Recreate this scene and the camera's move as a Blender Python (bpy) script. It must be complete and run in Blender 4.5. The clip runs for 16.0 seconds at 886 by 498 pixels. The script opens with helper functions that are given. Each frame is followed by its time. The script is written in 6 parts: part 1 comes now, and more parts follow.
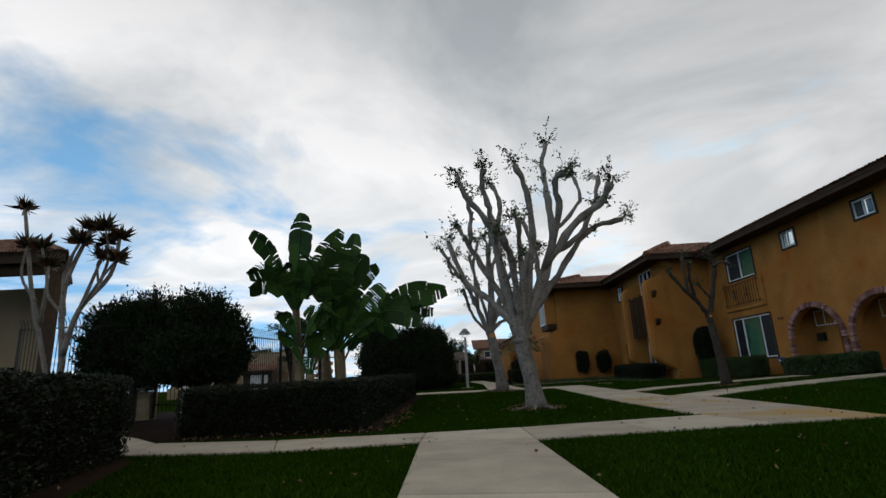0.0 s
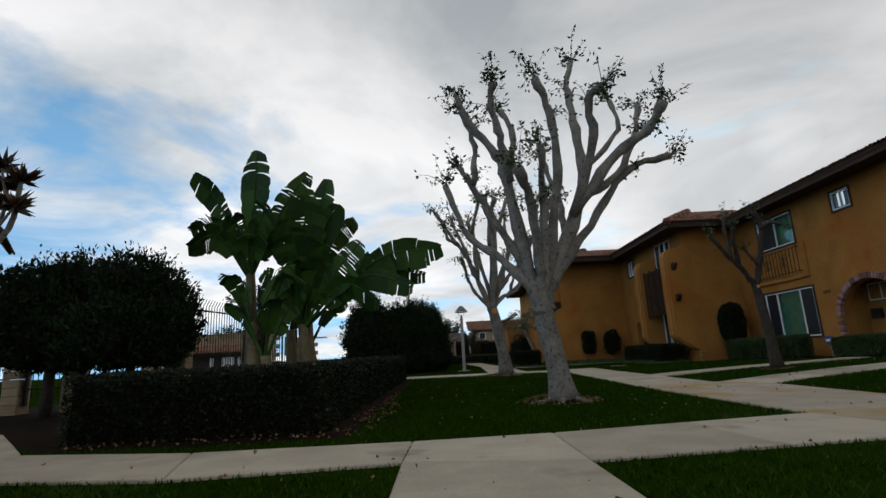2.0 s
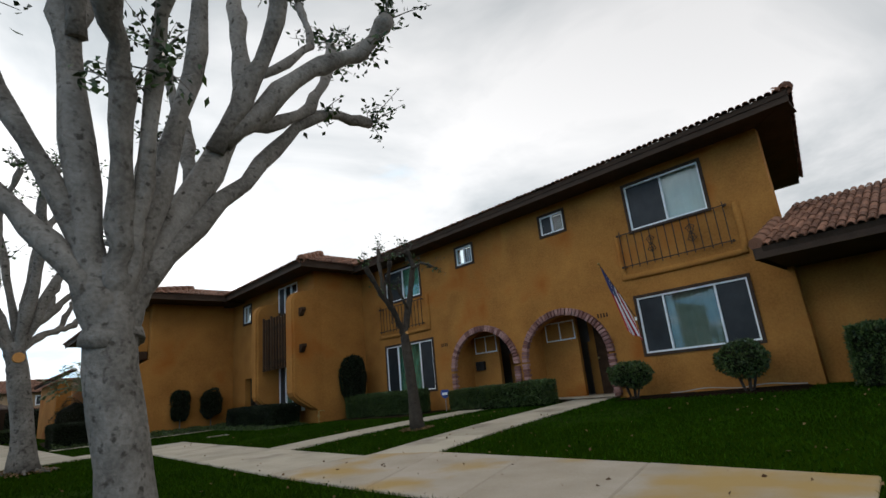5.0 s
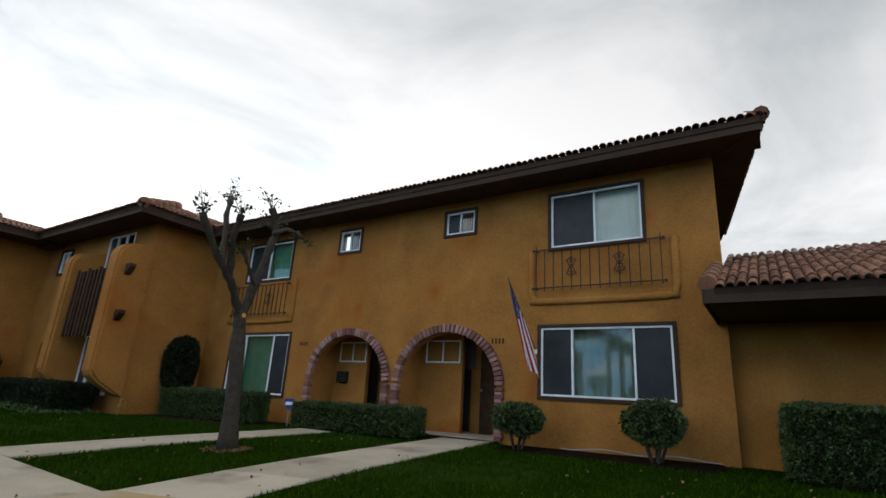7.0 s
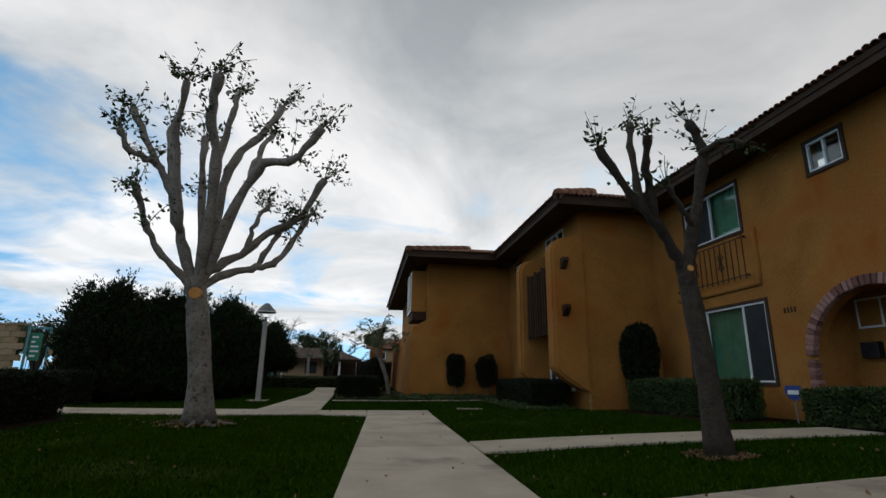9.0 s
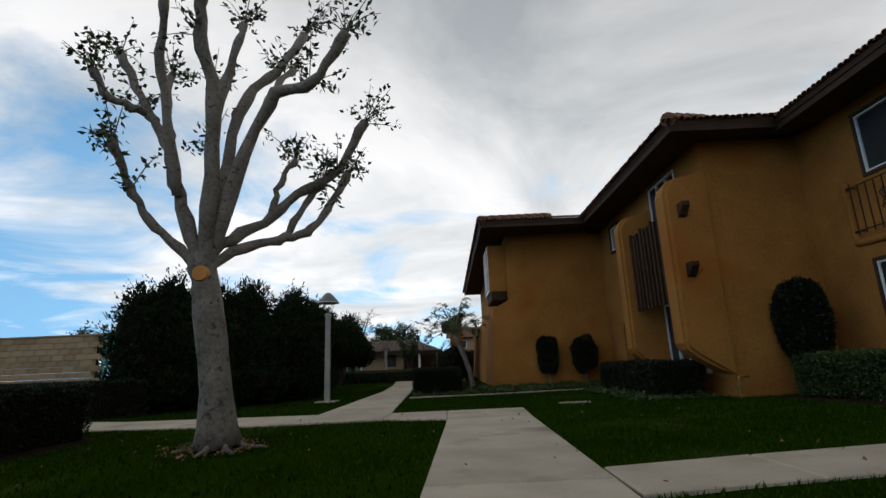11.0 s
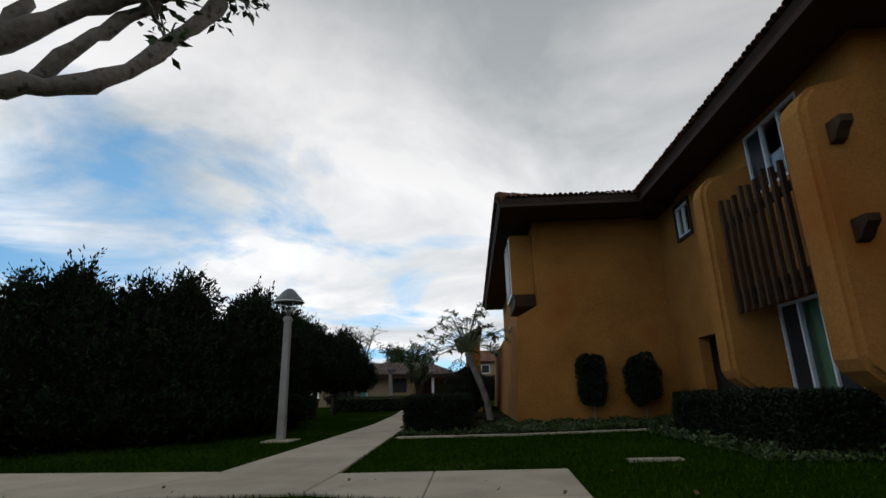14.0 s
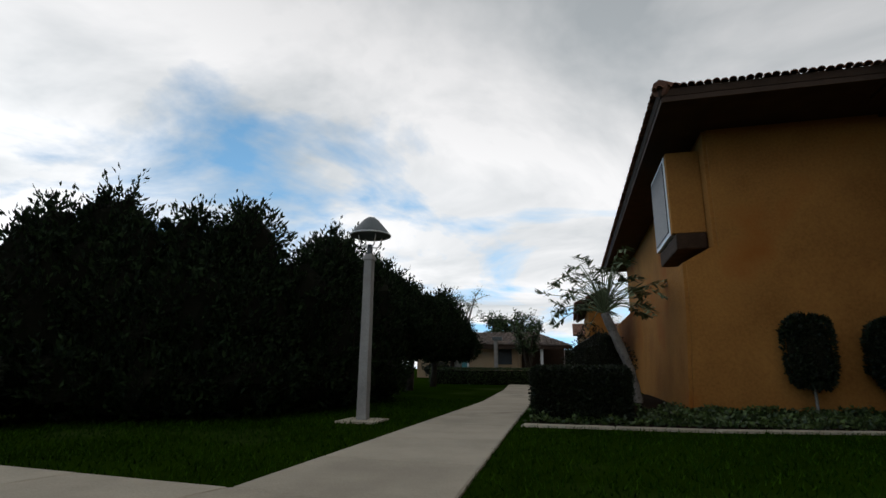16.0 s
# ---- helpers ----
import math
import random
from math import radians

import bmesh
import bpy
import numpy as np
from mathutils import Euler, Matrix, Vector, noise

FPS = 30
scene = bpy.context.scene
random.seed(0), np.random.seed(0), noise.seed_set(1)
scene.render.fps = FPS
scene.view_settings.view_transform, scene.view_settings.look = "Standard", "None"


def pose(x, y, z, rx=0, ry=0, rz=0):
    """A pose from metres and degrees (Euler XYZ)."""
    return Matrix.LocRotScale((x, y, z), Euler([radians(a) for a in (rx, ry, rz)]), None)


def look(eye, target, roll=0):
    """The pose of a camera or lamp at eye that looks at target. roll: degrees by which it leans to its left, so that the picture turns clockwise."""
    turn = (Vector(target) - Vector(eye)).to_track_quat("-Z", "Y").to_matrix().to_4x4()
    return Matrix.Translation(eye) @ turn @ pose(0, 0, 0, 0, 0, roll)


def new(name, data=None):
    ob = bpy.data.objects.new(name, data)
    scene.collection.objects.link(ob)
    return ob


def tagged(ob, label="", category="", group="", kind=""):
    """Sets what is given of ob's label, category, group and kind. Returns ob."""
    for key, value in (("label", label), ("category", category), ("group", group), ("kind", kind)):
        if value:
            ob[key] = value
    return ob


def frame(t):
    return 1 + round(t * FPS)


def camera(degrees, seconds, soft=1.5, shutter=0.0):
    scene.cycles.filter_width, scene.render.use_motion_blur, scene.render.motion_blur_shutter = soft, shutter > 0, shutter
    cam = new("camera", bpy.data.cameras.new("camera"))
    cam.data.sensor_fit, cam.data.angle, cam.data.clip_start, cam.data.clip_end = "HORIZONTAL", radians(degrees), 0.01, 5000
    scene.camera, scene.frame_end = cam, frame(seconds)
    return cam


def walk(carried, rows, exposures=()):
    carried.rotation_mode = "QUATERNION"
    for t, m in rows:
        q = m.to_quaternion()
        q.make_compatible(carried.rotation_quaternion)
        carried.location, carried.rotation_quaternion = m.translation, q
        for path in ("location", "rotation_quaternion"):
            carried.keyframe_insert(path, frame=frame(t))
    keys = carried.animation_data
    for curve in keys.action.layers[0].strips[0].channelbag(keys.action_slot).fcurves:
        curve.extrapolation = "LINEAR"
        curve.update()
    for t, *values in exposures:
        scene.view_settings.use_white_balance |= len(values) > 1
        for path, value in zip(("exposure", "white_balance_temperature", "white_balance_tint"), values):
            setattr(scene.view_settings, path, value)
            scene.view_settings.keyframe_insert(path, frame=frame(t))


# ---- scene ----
cam = camera(82.4, 16.0)
PATH = [
    (0, (-0.088, -0.817, 0.916), (-0.077, 1.122, 1.406), -2.97),
    (0.5, (-0.131, -0.120, 0.882), (-0.033, 1.824, 1.339), -6.75),
    (1, (-0.095, 0.611, 0.908), (-0.071, 2.551, 1.392), -0.95),
    (1.5, (-0.131, 1.370, 0.900), (-0.138, 3.321, 1.339), -4.28),
    (2, (-0.131, 2.120, 0.923), (-0.099, 4.075, 1.346), -2.96),
    (2.5, (0.017, 2.863, 0.952), (0.100, 4.790, 1.482), -5.42),
    (3, (0.022, 3.767, 0.908), (0.308, 5.661, 1.483), -1.89),
    (3.5, (0.085, 4.538, 0.912), (0.361, 6.409, 1.561), -3.76),
    (4, (0.217, 5.179, 0.895), (0.774, 6.981, 1.561), -5.19),
    (4.5, (0.510, 5.937, 1.203), (1.364, 7.632, 1.832), -3.23),
    (5, (0.830, 6.363, 1.081), (2.188, 7.734, 1.606), -5.64),
    (5.2, (0.945, 6.612, 0.936), (2.473, 7.765, 1.517), -3.44),
    (7.3, (3.565, 8.041, 1.247), (5.145, 9.132, 1.808), 4.56),
    (7.5, (3.847, 7.940, 1.062), (5.230, 9.247, 1.677), 4.69),
    (8, (4.343, 8.425, 0.995), (5.065, 10.200, 1.570), 4.28),
    (8.5, (4.472, 9.343, 1.005), (4.898, 11.245, 1.455), 0.41),
    (9, (4.628, 10.048, 1.043), (4.911, 11.965, 1.540), 0.71),
    (9.5, (4.707, 10.703, 1.069), (4.888, 12.628, 1.583), -2.07),
    (10, (4.763, 11.467, 1.034), (4.923, 13.393, 1.549), 0.48),
    (10.2, (4.746, 11.657, 1.060), (4.793, 13.607, 1.504), -2.88),
    (12.3, (4.890, 15.081, 1.133), (4.819, 17.021, 1.612), -0.70),
    (12.5, (4.790, 15.350, 1.106), (4.792, 17.306, 1.525), 0.45),
    (13, (5.097, 16.189, 1.169), (5.074, 18.111, 1.722), -2.52),
    (13.5, (5.151, 16.912, 1.155), (5.189, 18.848, 1.654), -0.93),
    (14, (5.241, 17.390, 1.120), (5.145, 19.309, 1.673), -1.49),
    (14.5, (5.459, 18.086, 1.175), (5.339, 20.006, 1.722), -0.01),
    (15, (5.165, 19.410, 1.080), (4.900, 21.318, 1.617), 2.16),
    (15.5, (5.227, 20.082, 1.111), (4.770, 21.966, 1.603), -3.12),
    (16, (4.300, 20.950, 1.060), (3.829, 22.839, 1.520), 0.50),
]
walk(cam, [(t, look(eye, target, roll)) for t, eye, target, roll in PATH],
     exposures=[(0, 0), (4, 0), (4.5, -0.05), (5, 0.68), (7.5, 0.8), (8, 0.6), (8.5, 0.3), (9, 0), (10.2, 0), (12.3, 0.25), (13, 0.2), (13.5, 0), (16, 0)])

# ---- light ----
SUN_WAY = Vector((0.75, 1.0, 0.42)).normalized()
sun = new("sun", bpy.data.lights.new("sun", "SUN"))
sun.data.energy, sun.data.angle, sun.data.color = 0.3, radians(1.3), (1.0, 0.94, 0.86)
sun.matrix_world = look(SUN_WAY * 60, (0, 0, 0))

world = bpy.data.worlds.new("overcast_sky")
scene.world = world
world.use_nodes = True
wn, wl = world.node_tree.nodes, world.node_tree.links
wn.clear()


def wnode(kind, **values):
    n = wn.new(kind)
    for k, v in values.items():
        n.inputs[k].default_value = v
    return n


sky = wn.new("ShaderNodeTexSky")
sky.sky_type, sky.sun_disc = "NISHITA", False
sky.sun_elevation, sky.sun_rotation = math.asin(SUN_WAY.z), math.atan2(SUN_WAY.x, SUN_WAY.y)
tc = wn.new("ShaderNodeTexCoord")
# clouds lie in a flat layer: the way is divided by its height
sep = wn.new("ShaderNodeSeparateXYZ")
wl.new(tc.outputs["Generated"], sep.inputs[0])
up = wn.new("ShaderNodeMath"); up.operation = "MAXIMUM"; up.inputs[1].default_value = 0.0
wl.new(sep.outputs["Z"], up.inputs[0])
lift = wn.new("ShaderNodeMath"); lift.operation = "ADD"; lift.inputs[1].default_value = 0.16
wl.new(up.outputs[0], lift.inputs[0])
comb = wn.new("ShaderNodeCombineXYZ")
for axis in "XY":
    dv = wn.new("ShaderNodeMath"); dv.operation = "DIVIDE"
    wl.new(sep.outputs[axis], dv.inputs[0]); wl.new(lift.outputs[0], dv.inputs[1])
    wl.new(dv.outputs[0], comb.inputs[axis])
big = wnode("ShaderNodeTexNoise", Scale=1.1, Detail=7.0, Roughness=0.55, Distortion=0.5)
soft_noise = wnode("ShaderNodeTexNoise", Scale=1.0, Detail=6.0, Roughness=0.55, Distortion=0.6)
shift = wn.new("ShaderNodeVectorMath"); shift.operation = "ADD"; shift.inputs[1].default_value = (3.1, 1.7, 5.0)
# the clear sky in the gaps, never paler than a third of the way up
lifted = wn.new("ShaderNodeVectorMath"); lifted.operation = "ADD"; lifted.inputs[1].default_value = (0, 0, 0.45)
flat = wn.new("ShaderNodeCombineXYZ")
wl.new(sep.outputs["X"], flat.inputs["X"]); wl.new(sep.outputs["Y"], flat.inputs["Y"]); wl.new(up.outputs[0], flat.inputs["Z"])
wl.new(flat.outputs[0], lifted.inputs[0])
level = wn.new("ShaderNodeVectorMath"); level.operation = "NORMALIZE"
wl.new(lifted.outputs[0], level.inputs[0]); wl.new(level.outputs[0], sky.inputs["Vector"])
wl.new(comb.outputs[0], big.inputs["Vector"])
wl.new(comb.outputs[0], shift.inputs[0]); wl.new(shift.outputs[0], soft_noise.inputs["Vector"])
# blue gaps open towards the left (west), away from the sun
west = wn.new("ShaderNodeMath"); west.operation = "MULTIPLY_ADD"
west.inputs[1].default_value, west.inputs[2].default_value = 0.13, -0.055
wl.new(sep.outputs["X"], west.inputs[0])
cover = wn.new("ShaderNodeMath"); cover.operation = "ADD"
closing = wn.new("ShaderNodeMath"); closing.operation = "MULTIPLY_ADD"; closing.inputs[1].default_value = 0.30
wl.new(up.outputs[0], closing.inputs[0]); wl.new(west.outputs[0], closing.inputs[2])
wl.new(big.outputs["Fac"], cover.inputs[0]); wl.new(closing.outputs[0], cover.inputs[1])
gap = wn.new("ShaderNodeValToRGB")
gap.color_ramp.elements[0].position, gap.color_ramp.elements[1].position = 0.35, 0.50
wl.new(cover.outputs[0], gap.inputs[0])
grey = wn.new("ShaderNodeValToRGB")
grey.color_ramp.elements[0].position, grey.color_ramp.elements[0].color = 0.34, (0.42, 0.46, 0.49, 1)
grey.color_ramp.elements[1].position, grey.color_ramp.elements[1].color = 0.62, (0.84, 0.84, 0.85, 1)
wl.new(soft_noise.outputs["Fac"], grey.inputs[0])
# thin cloud glows round the veiled sun
aim = wn.new("ShaderNodeVectorMath"); aim.operation = "DOT_PRODUCT"; aim.inputs[1].default_value = SUN_WAY
wl.new(tc.outputs["Generated"], aim.inputs[0])
glow = wn.new("ShaderNodeMapRange"); glow.inputs[1].default_value, glow.inputs[2].default_value = 0.5, 1.0
glow.inputs[3].default_value, glow.inputs[4].default_value = 0.0, 0.10
wl.new(aim.outputs["Value"], glow.inputs[0])
disc = wn.new("ShaderNodeMapRange"); disc.inputs[1].default_value, disc.inputs[2].default_value = 0.9985, 1.0
disc.inputs[3].default_value, disc.inputs[4].default_value = 0.0, 0.12
wl.new(aim.outputs["Value"], disc.inputs[0])
rise = wn.new("ShaderNodeMapRange"); rise.inputs[1].default_value, rise.inputs[2].default_value = 0.0, 0.45
rise.inputs[3].default_value, rise.inputs[4].default_value = 0.10, 0.0
wl.new(sep.outputs["Z"], rise.inputs[0])
add1 = wn.new("ShaderNodeMath"); add1.operation = "ADD"
wl.new(glow.outputs[0], add1.inputs[0]); wl.new(disc.outputs[0], add1.inputs[1])
add2 = wn.new("ShaderNodeMath"); add2.operation = "ADD"
wl.new(add1.outputs[0], add2.inputs[0]); wl.new(rise.outputs[0], add2.inputs[1])
bright = wn.new("ShaderNodeMix"); bright.data_type, bright.blend_type = "RGBA", "ADD"
bright.inputs[0].default_value = 1.0
wl.new(grey.outputs[0], bright.inputs[6]); wl.new(add2.outputs[0], bright.inputs[7])
skyscale = wn.new("ShaderNodeMix"); skyscale.data_type, skyscale.blend_type = "RGBA", "MULTIPLY"
skyscale.inputs[0].default_value, skyscale.inputs[7].default_value = 1.0, (0.17, 0.235, 0.24, 1)
wl.new(sky.outputs[0], skyscale.inputs[6])
join = wn.new("ShaderNodeMix"); join.data_type = "RGBA"
wl.new(gap.outputs[0], join.inputs[0]); wl.new(skyscale.outputs[2], join.inputs[6]); wl.new(bright.outputs[2], join.inputs[7])
back = wnode("ShaderNodeBackground", Strength=0.98)
# the layer thickens overhead
thick = wn.new("ShaderNodeMapRange"); thick.inputs[1].default_value, thick.inputs[2].default_value = 0.35, 0.9
thick.inputs[3].default_value, thick.inputs[4].default_value = 1.0, 0.50
wl.new(sep.outputs["Z"], thick.inputs[0])
dim = wn.new("ShaderNodeMix"); dim.data_type, dim.blend_type = "RGBA", "MULTIPLY"
dim.inputs[0].default_value = 1.0
# the western half is thinner and lets more light through
thin = wn.new("ShaderNodeMath"); thin.operation = "MULTIPLY_ADD"
thin.inputs[1].default_value, thin.inputs[2].default_value = -0.42, 1.06
wl.new(sep.outputs["X"], thin.inputs[0])
both = wn.new("ShaderNodeMath"); both.operation = "MULTIPLY"
wl.new(thin.outputs[0], both.inputs[0]); wl.new(thick.outputs[0], both.inputs[1])
wl.new(join.outputs[2], dim.inputs[6]); wl.new(both.outputs[0], dim.inputs[7])
wl.new(dim.outputs[2], back.inputs["Color"])
wout = wn.new("ShaderNodeOutputWorld")
wl.new(back.outputs[0], wout.inputs[0])


# ---- materials ----
def mat(name, dark, light, scale=8.0, rough=0.8, bump=0.2, fine=60.0, metal=0.0, spread=0.25, stain=None, island=False, spec=0.4):
    """Two noises, coarse and fine, between two colours; bump from the fine one; pieces vary by their random number."""
    m = bpy.data.materials.new(name)
    m.use_nodes = True
    n, l = m.node_tree.nodes, m.node_tree.links
    p = n["Principled BSDF"]
    p.inputs["Roughness"].default_value, p.inputs["Metallic"].default_value = rough, metal
    p.inputs["Specular IOR Level"].default_value = spec
    co = n.new("ShaderNodeTexCoord")
    a = n.new("ShaderNodeTexNoise"); a.inputs["Scale"].default_value, a.inputs["Detail"].default_value = scale, 5
    b = n.new("ShaderNodeTexNoise"); b.inputs["Scale"].default_value, b.inputs["Detail"].default_value = fine, 3
    for t in (a, b):
        l.new(co.outputs["Object"], t.inputs["Vector"])
    mix = n.new("ShaderNodeMath"); mix.operation = "MULTIPLY_ADD"; mix.inputs[1].default_value = 0.6
    half = n.new("ShaderNodeMath"); half.operation = "MULTIPLY"; half.inputs[1].default_value = 0.4
    l.new(b.outputs["Fac"], half.inputs[0]); l.new(a.outputs["Fac"], mix.inputs[0]); l.new(half.outputs[0], mix.inputs[2])
    rnd = n.new("ShaderNodeObjectInfo") if not island else n.new("ShaderNodeNewGeometry")
    vary = n.new("ShaderNodeMath"); vary.operation = "MULTIPLY_ADD"
    vary.inputs[1].default_value = spread
    l.new(rnd.outputs["Random Per Island" if island else "Random"], vary.inputs[0]); l.new(mix.outputs[0], vary.inputs[2])
    less = n.new("ShaderNodeMath"); less.operation = "SUBTRACT"; less.inputs[1].default_value = spread / 2
    l.new(vary.outputs[0], less.inputs[0])
    ramp = n.new("ShaderNodeValToRGB")
    ramp.color_ramp.elements[0].position, ramp.color_ramp.elements[0].color = 0.34, (*dark, 1)
    ramp.color_ramp.elements[1].position, ramp.color_ramp.elements[1].color = 0.66, (*light, 1)
    l.new(less.outputs[0], ramp.inputs[0])
    colour = ramp.outputs[0]
    if stain:
        s = n.new("ShaderNodeTexNoise"); s.inputs["Scale"].default_value, s.inputs["Detail"].default_value = stain[1], 6
        l.new(co.outputs["Object"], s.inputs["Vector"])
        sr = n.new("ShaderNodeValToRGB"); sr.color_ramp.elements[0].position, sr.color_ramp.elements[1].position = stain[2], stain[2] + 0.12
        l.new(s.outputs["Fac"], sr.inputs[0])
        mx = n.new("ShaderNodeMix"); mx.data_type = "RGBA"; mx.inputs[7].default_value = (*stain[0], 1)
        l.new(sr.outputs[0], mx.inputs[0]); l.new(colour, mx.inputs[6])
        colour = mx.outputs[2]
    l.new(colour, p.inputs["Base Color"])
    if bump:
        bp = n.new("ShaderNodeBump"); bp.inputs["Strength"].default_value, bp.inputs["Distance"].default_value = bump, 0.02
        l.new(b.outputs["Fac"], bp.inputs["Height"]); l.new(bp.outputs[0], p.inputs["Normal"])
    return m


def glass_mat(name, tint):
    m = bpy.data.materials.new(name)
    m.use_nodes = True
    p = m.node_tree.nodes["Principled BSDF"]
    p.inputs["Base Color"].default_value = (*tint, 1)
    p.inputs["Roughness"].default_value, p.inputs["Transmission Weight"].default_value = 0.02, 1.0
    p.inputs["IOR"].default_value = 1.5
    return m


STUCCO = mat("ochre_stucco", (0.26, 0.112, 0.026), (0.42, 0.190, 0.046), 1.1, 0.92, 0.5, 26, stain=((0.30, 0.10, 0.018), 0.55, 0.56), spread=0.05, spec=0.15)
TRIM = mat("dark_brown_paint", (0.038, 0.024, 0.016), (0.066, 0.041, 0.028), 3, 0.75, 0.15, 40, spec=0.15)
TILE = mat("clay_roof_tile", (0.12, 0.05, 0.026), (0.26, 0.12, 0.07), 3, 0.85, 0.3, 40, spread=0.5)
TILE_ISLAND = mat("clay_roof_tile_far", (0.12, 0.05, 0.026), (0.26, 0.12, 0.07), 3, 0.85, 0.3, 40, spread=0.5, island=True)
BRICK = mat("pinkish_brick", (0.17, 0.075, 0.062), (0.36, 0.20, 0.175), 7, 0.9, 0.4, 50, spread=0.6)
WHITE = mat("white_vinyl", (0.66, 0.68, 0.68), (0.82, 0.83, 0.82), 3, 0.45, 0.0)
GLASS = glass_mat("window_glass", (0.80, 0.90, 0.88))
GLASS_DARK = mat("dark_insect_screen", (0.012, 0.014, 0.016), (0.024, 0.028, 0.030), 4, 0.4, 0.1, 200, spec=0.3)
CURTAIN = mat("pale_green_curtain", (0.07, 0.20, 0.12), (0.14, 0.32, 0.20), 4, 0.9, 0.1, 30)
CURTAIN_WHITE = mat("pale_grey_curtain", (0.42, 0.46, 0.42), (0.62, 0.65, 0.60), 3, 0.9, 0.1, 30)
CURTAIN_DIM = mat("grey_green_sheer", (0.10, 0.125, 0.10), (0.20, 0.23, 0.19), 3, 0.9, 0.1, 30)
# darkness of unlit rooms and recesses put into the colour
INSIDE = mat("dim_interior_shade", (0.10, 0.09, 0.08), (0.14, 0.12, 0.10), 2, 0.9, 0.0)
IRON = mat("black_iron", (0.012, 0.012, 0.012), (0.03, 0.028, 0.026), 10, 0.55, 0.1, 60, metal=0.4)
RAIL_IRON = mat("brown_wrought_iron", (0.0225, 0.0126, 0.0081), (0.0450, 0.0248, 0.0158), 10, 0.6, 0.1, 60, metal=0.3)
WOOD_DARK = mat("dark_stained_wood", (0.032, 0.017, 0.009), (0.065, 0.036, 0.02), 6, 0.8, 0.3, 50, spec=0.15)
CONCRETE = mat("weathered_concrete", (0.3600, 0.3104, 0.2376), (0.5200, 0.4559, 0.3520), 1.6, 0.9, 0.25, 70, stain=((0.25, 0.21, 0.165), 0.9, 0.60), spread=0.22)
CONCRETE_RUST = mat("yellow_stained_concrete", (0.3420, 0.2813, 0.1980), (0.4750, 0.4074, 0.3300), 1.4, 0.9, 0.25, 70, stain=((0.42, 0.28, 0.10), 0.55, 0.53), spread=0.2)
GRASS_SOIL = mat("lawn", (0.0082, 0.0185, 0.0010), (0.0175, 0.0385, 0.0017), 0.7, 0.95, 0.5, 45, spread=0.0, stain=((0.035, 0.055, 0.015), 0.35, 0.58), spec=0.0)
GRASS = mat("grass_blades", (0.0105, 0.0300, 0.0011), (0.0265, 0.0655, 0.0025), 0.6, 0.7, 0.0, 30, island=True, spread=0.5, spec=0.02)
SOIL = mat("dark_bark_mulch", (0.0099, 0.0063, 0.0040), (0.0248, 0.0149, 0.0092), 4, 0.95, 0.6, 40, spec=0.03)
BARK = mat("pale_grey_bark", (0.105, 0.093, 0.079), (0.265, 0.243, 0.215), 3.5, 0.9, 0.6, 30, stain=((0.058, 0.050, 0.040), 17.0, 0.575), spread=0.1)
BARK_DARK = mat("brown_fissured_bark", (0.0216, 0.0162, 0.0115), (0.0576, 0.0450, 0.0324), 8, 0.95, 0.9, 25)
CUT_WOOD = mat("fresh_cut_wood", (0.45, 0.20, 0.05), (0.60, 0.30, 0.09), 12, 0.85, 0.2, 60)
LEAF_FICUS = mat("ficus_leaves", (0.0126, 0.0294, 0.0070), (0.0420, 0.0840, 0.0175), 3, 0.5, 0.0, 30, island=True, spread=0.7)
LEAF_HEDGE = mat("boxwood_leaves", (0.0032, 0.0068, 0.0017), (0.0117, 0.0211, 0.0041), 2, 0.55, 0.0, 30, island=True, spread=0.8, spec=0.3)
LEAF_BRIGHT = mat("clipped_hedge_leaves", (0.018, 0.036, 0.007), (0.066, 0.105, 0.024), 2, 0.5, 0.0, 30, island=True, spread=0.8)
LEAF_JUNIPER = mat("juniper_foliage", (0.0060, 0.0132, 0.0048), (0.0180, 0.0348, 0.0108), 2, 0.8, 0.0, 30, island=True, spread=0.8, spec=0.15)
# near-black so that the shade deep inside foliage is part of the colour
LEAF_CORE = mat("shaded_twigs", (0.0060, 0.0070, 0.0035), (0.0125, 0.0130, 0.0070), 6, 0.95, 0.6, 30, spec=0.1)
LEAF_BANANA = mat("banana_leaf", (0.0135, 0.0405, 0.0050), (0.0382, 0.0918, 0.0126), 1.5, 0.6, 0.1, 12, island=True, spread=0.6, spec=0.2)
LEAF_RED = mat("red_tipped_leaves", (0.016, 0.024, 0.008), (0.085, 0.035, 0.014), 2, 0.5, 0.0, 30, island=True, spread=0.9)
LEAF_SILVER = mat("grey_green_leaves", (0.0768, 0.1152, 0.0512), (0.2048, 0.2560, 0.1408), 2, 0.6, 0.0, 30, island=True, spread=0.7)
STEM_BANANA = mat("banana_stem", (0.07, 0.05, 0.025), (0.19, 0.15, 0.07), 3, 0.7, 0.2, 20)
BLOCK = mat("tan_concrete_block", (0.25, 0.18, 0.10), (0.40, 0.30, 0.19), 3, 0.95, 0.4, 50, spread=0.3)
POST_PAINT = mat("grey_painted_post", (0.24, 0.23, 0.22), (0.36, 0.35, 0.33), 4, 0.7, 0.2, 60)
LAMP_CAP = mat("grey_lamp_metal", (0.10, 0.115, 0.12), (0.17, 0.19, 0.195), 5, 0.5, 0.1, 60, metal=0.5)
PLASTER_FAR = mat("tan_plaster", (0.26, 0.18, 0.10), (0.36, 0.26, 0.16), 1, 0.9, 0.2, 30)
TEAL = mat("teal_paint", (0.06, 0.22, 0.24), (0.10, 0.30, 0.32), 3, 0.6, 0.0)
